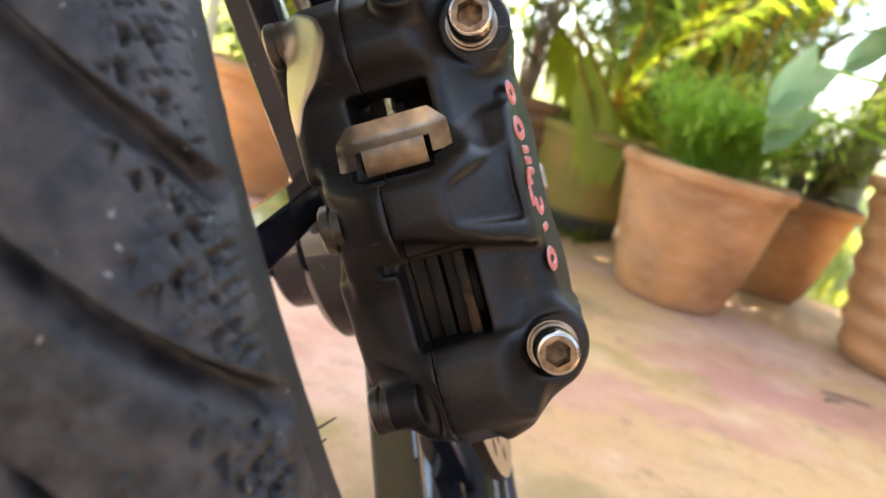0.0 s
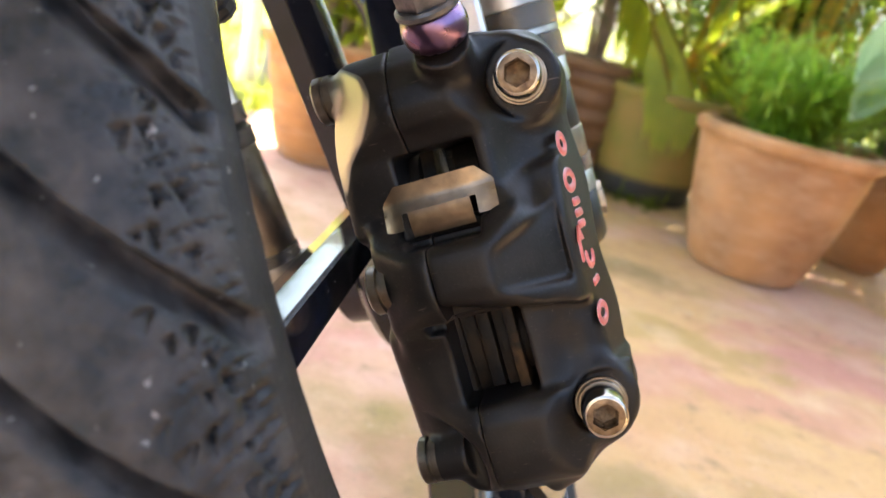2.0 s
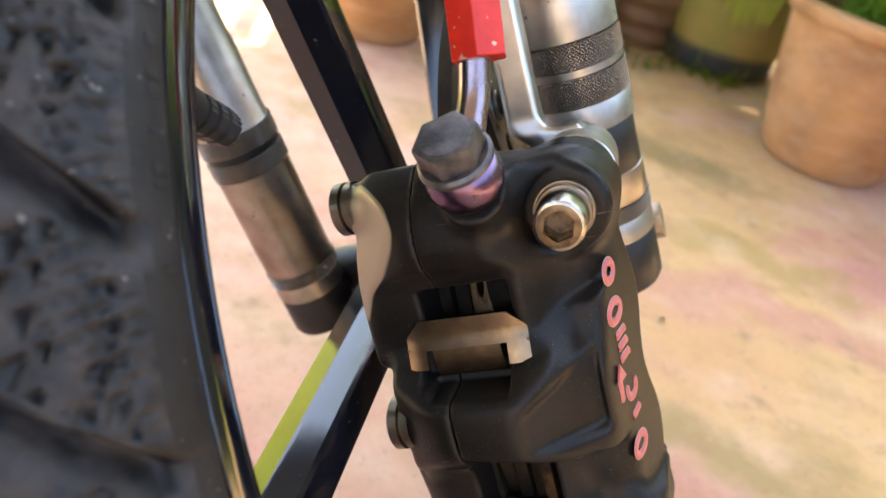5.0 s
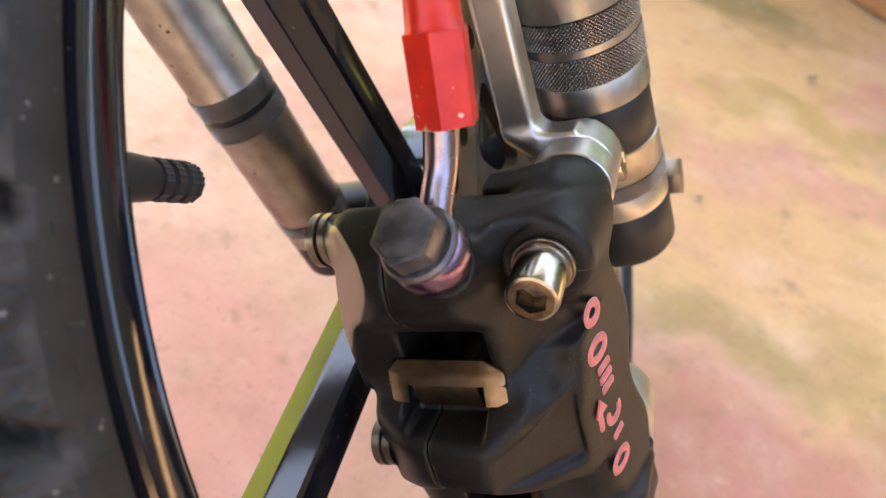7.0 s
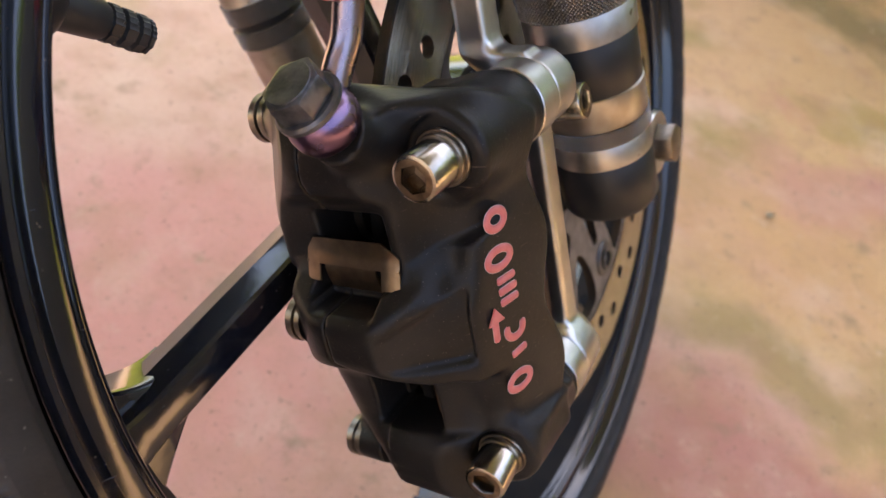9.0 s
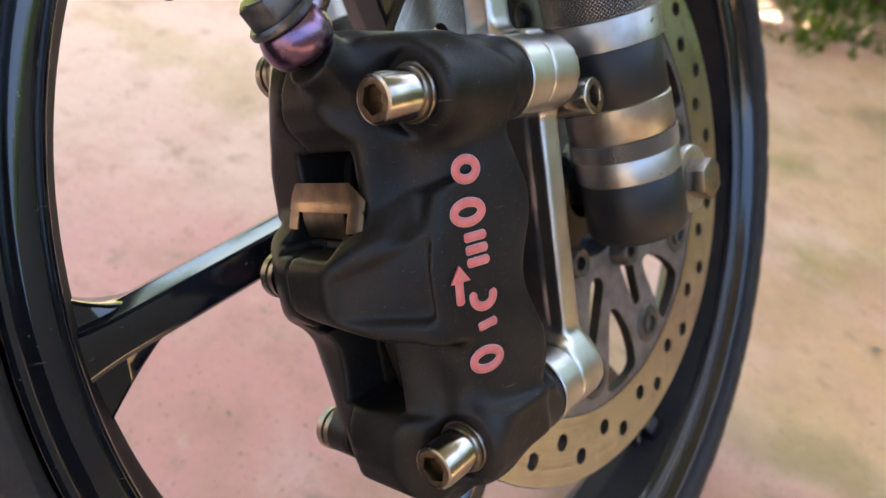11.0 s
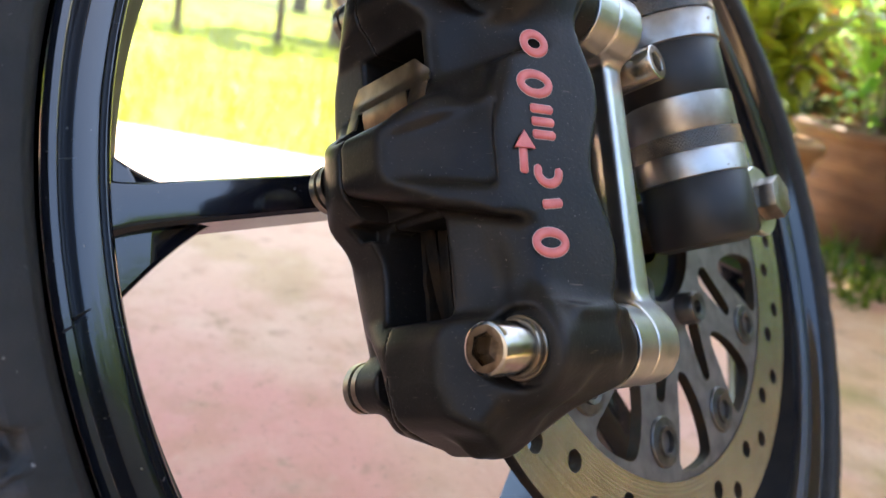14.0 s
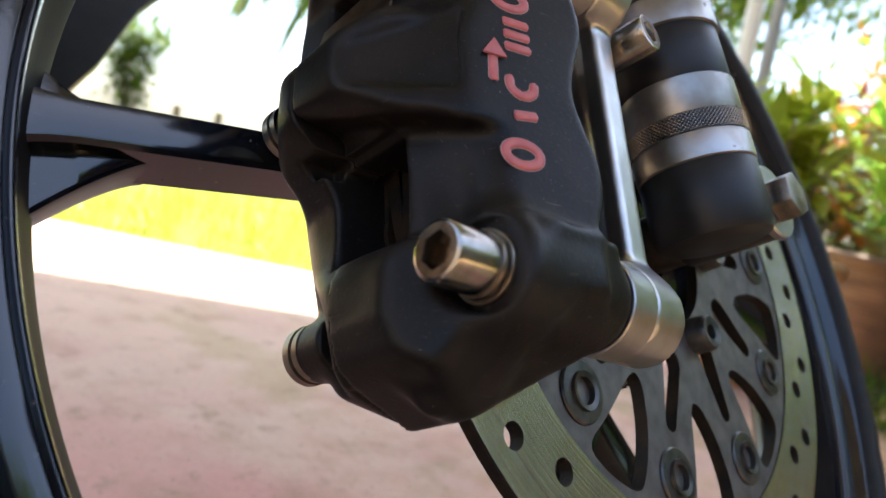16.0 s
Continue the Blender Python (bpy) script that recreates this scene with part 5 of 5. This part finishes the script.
    part("axle_lug", lathe([(0, -0.03), (0.0135, -0.03), (0.0135, 0.0030), (0.0128, 0.0045), (0, 0.0055)], am, 36), "cap", leg, "black axle lug")
    nutm = bmesh.new()
    lathe([(0.0, 0.0040), (0.0136, 0.0040), (0.0142, 0.0046), (0.0142, 0.0068), (0.0136, 0.0075), (0, 0.0075)], am, 36, nutm)
    part("axle_washer", nutm, "aluminium", leg, "steel axle washer")
    nb = prism([(0.0088 * math.cos(math.pi / 3 * i), 0.0088 * math.sin(math.pi / 3 * i)) for i in range(6)], 0.0075, 0.0155, am, 0.0007)
    part("axle_nut", nb, "washer", leg, "worn hexagon axle nut")
    return leg


fork_leg(30.5, 1)
fork_leg(-121.0, -1)
axle = thing("wheel_axle", BIKE, "steel axle through the hub and both fork legs", "axle")
part("shaft", lathe([(0, -0.15), (0.0065, -0.15), (0.0065, 0.05), (0, 0.05)], Matrix.Translation(mm(0, 5, 5)) @ AXLE, 24), "washer", axle)
part("spacer_tube", lathe([(0.007, -0.122), (0.012, -0.122), (0.012, 0.020), (0.007, 0.020)], Matrix.Translation(mm(0, 5, 5)) @ AXLE, 24), "washer", axle, "steel axle spacer")

# rear-side body panel of the motorcycle
shield = thing("leg_shield", BIKE, "black plastic leg shield panel behind the front wheel", "body panel")
edge = [(-200, 120), (-168, 132), (-150, 165), (-132, 214), (-104, 258), (-67, 296), (-30, 345), (0, 420), (-20, 520), (-330, 560), (-360, 300), (-280, 160)]
part("panel", prism([(y / 1000, z / 1000) for y, z in edge], -0.262, -0.250, YZ, 0.004), "cap", shield)
part("stay", tube([mm(-252, -120, 330), mm(-200, -90, 330), mm(-137, -80, 330)], 0.008, 12), "cap", shield, "black mounting stay")



# ---------------------------------------------------------------- pots and plants
def pot(name, x, y, rb, rt, h, mat, label, ridges=0.0, band=None, group="plant pots"):
    th = thing(name, Matrix.Translation((x, y, 0)), label, "plant pot", group)
    pts = [(0, 0.004), (rb * 0.96, 0.004), (rb, 0.010)]
    steps = 130
    for i in range(steps + 1):
        t = i / steps
        r = rb + (rt - rb) * (t ** 0.68)
        pts.append((r + ridges * (math.sin(t * 36) if ridges > 0.002 else math.sin(t * 150) * (0.6 + 0.4 * math.sin(t * 31))), 0.012 + (h - 0.04) * t))
    pts += [(rt + 0.008, h - 0.026), (rt + 0.013, h - 0.016), (rt + 0.012, h - 0.006), (rt + 0.004, h), (rt - 0.010, h), (rt - 0.014, h - 0.03), (rt - 0.02, h - 0.06)]
    part("pot_body", lathe(pts, None, 64), mat, th)
    if band:
        part("base_band", lathe([(rb + 0.004, 0.004), (rb + 0.006, 0.01), (rb + 0.010, 0.06), (rb + 0.004, 0.064)], None, 64), band, th, "dark base of the pot")
    part("soil", lathe([(0, h - 0.045), (rt - 0.018, h - 0.05)], None, 40), "soil", th, "dark soil")
    return th


def blade(bm, p, d, length, width, droop, side=None, n=4):
    """One narrow leaf as a bent strip."""
    d = Vector(d).normalized()
    s = (side or d.cross(Vector((0, 0, 1)))).normalized() if d.cross(Vector((0, 0, 1))).length > 1e-3 else Vector((1, 0, 0))
    prev, q = None, Vector(p)
    for i in range(n + 1):
        t = i / n
        w = width * (1 - t ** 2) * (0.5 + 0.5 * min(1, t * 5)) + 0.0003
        a, b = bm.verts.new(q - s * w / 2), bm.verts.new(q + s * w / 2)
        if prev:
            bm.faces.new((prev[0], prev[1], b, a))
        prev = (a, b)
        d = (d + Vector((0, 0, -droop / n))).normalized()
        q = q + d * length / n


def frond(bm_leaf, bm_stem, p, yaw, pitch, length, droop, rng, leaflet=0.22, count=34, width=0.014, fan=None):
    d = Vector((math.cos(yaw) * math.cos(pitch), math.sin(yaw) * math.cos(pitch), math.sin(pitch)))
    pts, q = [], Vector(p)
    steps = 16
    for i in range(steps + 1):
        pts.append(q.copy())
        d = (d + Vector((0, 0, -droop / steps))).normalized()
        q = q + d * length / steps
    tube(pts, [0.006 * (1 - 0.8 * i / steps) + 0.001 for i in range(steps + 1)], 6, bm_stem)
    for k in range(count):
        t = 0.22 + 0.78 * k / count
        i = min(steps - 1, int(t * steps))
        c = pts[i].lerp(pts[i + 1], t * steps - i)
        dd = (pts[i + 1] - pts[i]).normalized()
        sd = Vector(fan) if fan else dd.cross(Vector((0, 0, 1))).normalized()
        for s in (-1, 1):
            ln = leaflet * (0.55 + 0.45 * math.sin(math.pi * min(1, t * 1.02))) * rng.uniform(0.85, 1.1)
            blade(bm_leaf, c, dd * 0.75 + sd * s * 0.9 + Vector((0, 0, rng.uniform(0.0, 0.25))), ln, width * rng.uniform(0.8, 1.2), rng.uniform(0.5, 1.1))


def palm_plant(x, y, z, fronds, seed, label, length=1.0, canes=0):
    rng = random.Random(seed)
    th = thing("palm_plant", Matrix.Translation((x, y, z)), label, "palm")
    leaf, stem = bmesh.new(), bmesh.new()
    for k in range(fronds):
        yaw = 2 * math.pi * k / fronds + rng.uniform(-0.4, 0.4)
        frond(leaf, stem, (rng.uniform(-0.05, 0.05), rng.uniform(-0.05, 0.05), 0), yaw, rng.uniform(0.95, 1.4), length * rng.uniform(0.75, 1.15), rng.uniform(0.7, 1.35), rng)
    for k in range(canes):
        a, q = rng.uniform(0, 6.28), rng.uniform(0.02, 0.16)
        foot = Vector((q * math.cos(a), q * math.sin(a), 0.0))
        tube(arc_points([foot, foot * 1.2 + Vector((0, 0, 0.45)), foot * 1.9 + Vector((0, 0, rng.uniform(0.8, 1.1)))], 5), [0.012 - 0.0006 * i for i in range(11)], 8, stem)
    part("foliage", leaf, "areca", th, "arching feathered palm leaves", smooth=False, kind="stuff")
    part("stalk", stem, "yellow_leaf", th, "yellow leaf stalks", kind="stuff")
    return th


def bush(x, y, z, r, h, count, mat, seed, label, name="leafy_plant", lw=0.02, ll=0.06, stems=10, category="plant", stem_mat="bark"):
    rng = random.Random(seed)
    th = thing(name, Matrix.Translation((x, y, z)), label, category)
    leaf, stem = bmesh.new(), bmesh.new()
    twigs = []
    for k in range(stems):
        a = rng.uniform(0, 2 * math.pi)
        q = r * math.sqrt(rng.uniform(0.02, 1))
        tip = Vector((q * math.cos(a), q * math.sin(a), h * rng.uniform(0.6, 1.0)))
        mid = Vector((tip.x * 0.45, tip.y * 0.45, tip.z * 0.6))
        pts = arc_points([(tip.x * 0.12, tip.y * 0.12, -0.03), mid, tip], 4)
        tube(pts, [0.004 * (1 - i / len(pts)) + 0.001 for i in range(len(pts))], 5, stem)
        twigs.append(pts)
    for k in range(count):
        pts = rng.choice(twigs)
        p = pts[rng.randrange(2, len(pts))] + Vector((rng.gauss(0, r * 0.16), rng.gauss(0, r * 0.16), rng.gauss(0, h * 0.10)))
        p.z = max(p.z, 0.0)
        d = Vector((rng.gauss(0, 1), rng.gauss(0, 1), rng.uniform(-0.2, 1.0)))
        blade(leaf, p, d, ll * rng.uniform(0.6, 1.3), lw * rng.uniform(0.7, 1.2), rng.uniform(0.1, 0.9), n=3)
    part("foliage", leaf, mat, th, smooth=False, kind="stuff")
    part("stem", stem, stem_mat, th, kind="stuff")
    return th


pot("terracotta_pot", 0.463, 1.045, 0.103, 0.157, 0.270, "terracotta", "turned terracotta pot with a rolled rim and feathery greenery", 0.0009)
bush(0.463, 1.045, 0.225, 0.17, 0.19, 4200, "fern", 3, "feathery bright green plant filling a terracotta pot", lw=0.005, ll=0.05, stems=70, stem_mat="fern")
pot("terracotta_pot", 0.775, 1.33, 0.072, 0.128, 0.25, "terracotta", "shaded terracotta pot behind the others", 0.0005)
bush(0.775, 1.33, 0.21, 0.20, 0.28, 700, "leaf", 5, "drooping grassy plant in a terracotta pot", lw=0.008, ll=0.16, stems=30)
pot("terracotta_pot", 0.895, 0.93, 0.115, 0.165, 0.34, "terracotta", "ridged terracotta pot beside the yard", 0.004)
bush(0.895, 0.93, 0.30, 0.2, 0.45, 500, "leaf", 6, "leafy green plant in a ridged pot", lw=0.03, ll=0.10, stems=18)
pot("mossy_pot", 0.30, 1.52, 0.12, 0.15, 0.27, "moss_pot", "straight mossy pot with a dark base band", 0.001, "dark_pot")
palm_plant(0.30, 1.52, 0.22, 5, 11, "arching palm in a mossy pot", length=0.9)
pot("terracotta_pot", 0.105, 1.56, 0.095, 0.135, 0.30, "brown_pot", "orange terracotta pot with bare stems", 0.004)
bush(0.105, 1.56, 0.26, 0.14, 0.75, 160, "leaf", 8, "bare-stemmed shrub in an orange pot", lw=0.03, ll=0.12, stems=16)
pot("terracotta_pot", -0.30, 1.52, 0.10, 0.172, 0.265, "brown_pot", "brown terracotta pot with a flowering plant", 0.002)
bush(-0.30, 1.52, 0.22, 0.2, 0.5, 420, "fern", 9, "leafy flowering plant in a brown pot", lw=0.03, ll=0.08, stems=22)
pot("terracotta_pot", -0.405, 1.04, 0.087, 0.130, 0.242, "orange_pot", "bright orange terracotta pot", 0.0015)
bush(-0.405, 1.04, 0.20, 0.15, 0.32, 330, "palm", 10, "leafy plant in a bright orange pot", lw=0.03, ll=0.09, stems=18)
pot("terracotta_pot", -0.085, 1.47, 0.115, 0.13, 0.28, "brown_pot", "straight ridged terracotta pot", 0.004)
bush(-0.085, 1.47, 0.24, 0.16, 0.4, 220, "palm", 12, "leafy plant in a ridged pot", lw=0.03, ll=0.09, stems=18)
arch = thing("palm_frond", Matrix(), "yellow-green palm frond arching down between the pots", "palm")
frond_leaf, frond_stem = bmesh.new(), bmesh.new()
rng = random.Random(19)
frond(frond_leaf, frond_stem, (0.05, 1.60, 0.545), -0.36, -0.46, 0.46, 0.45, rng, 0.26, 34, 0.015, (0.62, 0.5, 0.5))
frond(frond_leaf, frond_stem, (0.16, 1.40, 0.50), -0.1, -0.75, 0.34, 0.5, rng, 0.20, 26, 0.013, (0.6, 0.35, 0.5))
frond(frond_leaf, frond_stem, (0.20, 1.36, 0.40), 0.1, -0.9, 0.22, 0.5, rng, 0.16, 16, 0.012, (0.5, 0.3, 0.3))
frond(frond_leaf, frond_stem, (0.30, 1.52, 0.24), -0.6, 1.25, 0.75, 1.6, rng, 0.20, 34, 0.014)
part("foliage", frond_leaf, "palm", arch, "yellow-green leaflets", smooth=False, kind="stuff")
part("stalk", frond_stem, "yellow_leaf", arch, "orange-yellow midrib", kind="stuff")
palm_plant(0.62, 1.75, 0.0, 12, 21, "areca palm clump with yellow canes behind the pots", length=1.25, canes=9)
palm_plant(0.98, 2.3, 0.0, 11, 22, "areca palm clump with yellow canes behind the pots", length=1.2, canes=9)
palm_plant(-0.34, 2.25, 0.0, 9, 23, "areca palm clump behind the pots", length=1.2)


def heart_leaf(base, tip, width, sag=0.02):
    """Broad heart-shaped leaf folded a little along its midrib."""
    bm = bmesh.new()
    b, t = Vector(base), Vector(tip)
    d = t - b
    side = d.cross(Vector((0.1, -1.0, 0.35))).normalized()
    up = side.cross(d).normalized()
    nu, nv = 18, 8
    rows = []
    for i in range(nu + 1):
        u = i / nu
        half = width / 2 * (math.sin(math.pi * min(1.0, 0.22 + 0.78 * u)) ** 0.75) * (1.08 - 0.3 * u) + 0.0004
        row = []
        for j in range(nv + 1):
            v = -1 + 2 * j / nv
            back = -0.16 * abs(v) ** 1.5 * max(0.0, 1 - u * 4) * d.length
            row.append(bm.verts.new(b + d * u + d.normalized() * back + side * half * v + up * (0.018 * abs(v) - sag * math.sin(u * math.pi) + 0.003 * math.sin(9 * u + 5 * abs(v)))))
        rows.append(row)
    for p, q in zip(rows, rows[1:]):
        for j in range(nv):
            bm.faces.new((p[j], p[j + 1], q[j + 1], q[j]))
    return bm


aroid = thing("heart_leaf_plant", Matrix(), "plant with large pale green heart-shaped leaves in a ridged pot", "plant")
for base, tip, width in (((0.512, 0.868, 0.480), (0.449, 0.84, 0.379), 0.074), ((0.536, 0.93, 0.409), (0.488, 0.90, 0.322), 0.062), ((0.645, 0.96, 0.565), (0.56, 0.90, 0.474), 0.05), ((0.80, 1.02, 0.56), (0.72, 0.92, 0.46), 0.08)):
    part("leaf", heart_leaf(base, tip, width), "broad", aroid, "pale green heart-shaped leaf")
    part("leaf_stalk", tube(arc_points([(0.895, 0.93, 0.28), ((base[0] + 0.9) / 2, base[1] + 0.02, base[2] - 0.02), base], 6), 0.004, 8), "fern", aroid, "green leaf stalk")


# hedge and garden behind
for k, (x, y, r, h, m) in enumerate(((0.66, 2.6, 0.5, 1.6, "leaf"), (0.9, 2.9, 0.6, 1.9, "shrub"), (1.0, 3.4, 0.8, 2.2, "shrub"), (3.3, 3.4, 0.9, 2.3, "shrub"), (-0.6, 3.0, 0.6, 1.1, "orange_leaf"), (3.1, 3.6, 0.6, 1.6, "shrub"), (-1.2, 3.6, 0.6, 1.0, "leaf"), (-0.5, 3.7, 0.5, 1.5, "leaf"), (1.5, 5.0, 1.1, 3.0, "shrub"), (1.6, 6.2, 1.3, 3.4, "shrub"), (3.4, 2.9, 0.9, 2.4, "shrub"))):
    bush(x, y, -0.03, r, h, 5600 if k == 0 else 3300 if m == "shrub" else 2200, m, 40 + k, "garden shrub in sunlight behind the pots", "garden_shrub", 0.045, 0.11, 60, "shrub")


def tree(x, y, h, seed, label):
    rng = random.Random(seed)
    th = thing("garden_tree", Matrix.Translation((x, y, -0.03)), label, "tree")
    trunk, crown = bmesh.new(), bmesh.new()
    tube(arc_points([(0, 0, -0.1), (0.1, 0.05, h * 0.3), (0.05, -0.05, h * 0.55)], 5), [0.16 - 0.008 * i for i in range(11)], 10, trunk)
    for k in range(12):
        a, e = rng.uniform(0, 6.28), rng.uniform(0.3, 1.2)
        ln = h * rng.uniform(0.25, 0.5)
        tip = Vector((ln * math.cos(a) * math.cos(e), ln * math.sin(a) * math.cos(e), h * 0.5 + ln * math.sin(e)))
        tube(arc_points([(0.05, -0.05, h * rng.uniform(0.35, 0.55)), tip * 0.6 + Vector((0, 0, h * 0.22)), tip], 4), [0.06 - 0.006 * i for i in range(9)], 7, trunk)
        for j in range(260):
            p = tip + Vector((rng.gauss(0, h * 0.09), rng.gauss(0, h * 0.09), rng.gauss(0, h * 0.06)))
            blade(crown, p, (rng.gauss(0, 1), rng.gauss(0, 1), rng.uniform(-1, 0.5)), rng.uniform(0.15, 0.35), 0.12, 0.6, n=2)
    part("trunk", trunk, "bark", th)
    part("crown", crown, "leaf", th, smooth=False, kind="stuff")


# Eighth to tenth stand unseen on the right, added to darken mirrored sky.
for k, (x, y, h) in enumerate(((-14, 9, 6.5), (-7, 10, 6.0), (-16, 3, 4.0), (-3, 12, 7.0), (3, 10, 6.5), (8, 8, 6), (-20, 14, 8), (5.4, 1.9, 3.6), (5.0, 4.2, 3.4), (5.6, -0.8, 3.6), (3.0, 5.6, 3.2))):
    tree(x, y, h, 60 + k, "broad-leaved garden tree beyond the lawn or added unseen beside the yard")


def coconut_palm(x, y, h, seed):
    rng = random.Random(seed)
    th = thing("coconut_palm", Matrix.Translation((x, y, -0.03)), "tall palm tree with drooping fronds over the lawn", "palm")
    trunk, leaf, stem = bmesh.new(), bmesh.new(), bmesh.new()
    tube(arc_points([(0, 0, -0.1), (0.06, 0.02, h * 0.5), (0.0, 0.0, h)], 6), [0.12 - 0.004 * i for i in range(13)], 10, trunk)
    for k in range(15):
        frond(leaf, stem, (0, 0, h), 2 * math.pi * k / 15 + rng.uniform(-0.2, 0.2), rng.uniform(0.1, 0.9), rng.uniform(1.3, 1.9), rng.uniform(1.6, 2.6), rng, 0.42, 40, 0.03)
    part("trunk", trunk, "bark", th)
    part("foliage", leaf, "leaf", th, smooth=False, kind="stuff")
    part("midrib", stem, "yellow_leaf", th, kind="stuff")


bush(-12.3, 3.8, -0.03, 0.75, 1.9, 1500, "leaf", 93, "rounded shrub at the far side of the lawn", "garden_shrub", 0.09, 0.22, 40, "shrub")
coconut_palm(-4.75, 3.35, 1.95, 91)

# fence posts at the lawn's far side
for x, y in ((-4.77, 1.69), (-4.51, 1.87), (-4.24, 2.45), (-4.1, 3.1), (-5.0, 1.0)):
    th = thing("fence_post", Matrix.Translation((x, y, -0.03)), "slim grey fence post standing in the lawn", "post", "fence posts")
    part("stake", tube([(0, 0, -0.05), (0.004, 0.0, 0.2), (0.0, 0.004, 0.40)], [0.03, 0.027, 0.025], 10), "bark", th)

# weeds, fallen leaves and twigs by the pots
weeds = bmesh.new()
rng = random.Random(5)
for k in range(70):
    a = rng.uniform(-0.3, 0.42)
    x, y = rng.choice(((-0.30, 1.36), (-0.10, 1.30), (0.06, 1.36), (0.28, 1.36), (-0.42, 1.25)))
    x, y = x + rng.gauss(0, 0.07), y + rng.gauss(0, 0.03)
    for j in range(5):
        blade(weeds, (x, y, 0.0), (rng.gauss(0, 0.6), rng.gauss(0, 0.6), 1), rng.uniform(0.02, 0.07), 0.006, rng.uniform(0.3, 1.2), n=2)
for k in range(60):
    x, y = rng.choice(((-0.20, 1.17), (-0.10, 1.13), (-0.28, 1.24), (-0.03, 1.20), (-0.15, 1.04), (-0.19, 1.26)))
    x, y = x + rng.gauss(0, 0.035), y + rng.gauss(0, 0.03)
    tall = rng.uniform(0.02, 0.06) if y < 1.15 else rng.uniform(0.03, 0.10)
    for j in range(6):
        blade(weeds, (x + rng.gauss(0, 0.006), y + rng.gauss(0, 0.006), 0.0), (rng.gauss(0, 0.5), rng.gauss(0, 0.5), 1), tall * rng.uniform(0.6, 1.1), rng.uniform(0.004, 0.009), rng.uniform(0.3, 1.2), n=3)
tagged(part("weeds", weeds, "leaf", smooth=False), "small green weeds at the foot of the pots", "weeds", kind="stuff")
for x, y, turn, ln, mat, label in ((0.163, 0.375, 0.9, 0.016, "dry_leaf", "pale curled crumb of dry leaf on the concrete"), (0.30, 0.70, 2.1, 0.02, "dry_leaf", "pale curled crumb of dry leaf on the concrete"), (0.10, 1.12, 0.4, 0.05, "orange_leaf", "fallen orange leaf on the concrete"), (-0.08, 1.2, 1.9, 0.05, "orange_leaf", "fallen orange leaf on the concrete"), (-0.2, 1.1, 2.7, 0.045, "orange_leaf", "fallen orange leaf on the concrete")):
    lf = bmesh.new()
    d = Vector((math.cos(turn), math.sin(turn), 0.35))
    blade(lf, (x - d.x * ln / 2, y - d.y * ln / 2, 0.001), d, ln, ln * 0.45, 1.1, n=5)
    bmesh.ops.solidify(lf, geom=lf.faces[:], thickness=0.0006)
    low = min(v.co.z for v in lf.verts)
    bmesh.ops.translate(lf, verts=lf.verts[:], vec=(0, 0, -low))
    tagged(part("fallen_leaf", lf, mat, smooth=True), label, "leaf")
for x, y, turn, ln in ((0.665, 0.687, -0.15, 0.075), (0.63, 0.66, 0.3, 0.03), (0.05, 0.95, 0.6, 0.06)):
    d = Vector((math.cos(turn), math.sin(turn), 0))
    c = Vector((x, y, 0.0028))
    tagged(part("twig", tube(arc_points([c - d * ln / 2, c + Vector((-d.y, d.x, 0)) * 0.004, c + d * ln / 2], 4), [0.0026, 0.0028, 0.0028, 0.0026, 0.0024, 0.0022, 0.002, 0.0018, 0.0014], 8), "bark"), "short dark dry twig lying on the concrete", "twig", "twigs")

# lawn tufts
rng = random.Random(77)
lawn = bmesh.new()
for k in range(9000):
    r = 1.0 + 9.0 * rng.random() ** 1.6
    a = rng.uniform(0.2, math.pi * 1.15)
    x, y = r * math.cos(a), r * math.sin(a)
    if y < 1.15 * x + 2.15 and y < 1.7 + 0.3 * abs(x) and not (x > 0.9 and y > 1.5 - 0.35 * (x - 0.9)):
        continue
    for j in range(3):
        blade(lawn, (x + rng.gauss(0, 0.02), y + rng.gauss(0, 0.02), -0.032), (rng.gauss(0, 0.4), rng.gauss(0, 0.4), 1), rng.uniform(0.05, 0.13), 0.008, rng.uniform(0.2, 1.0), n=2)
tagged(part("lawn_grass", lawn, "grass", smooth=False), "bright sunlit lawn grass beyond the concrete", "grass", kind="stuff")
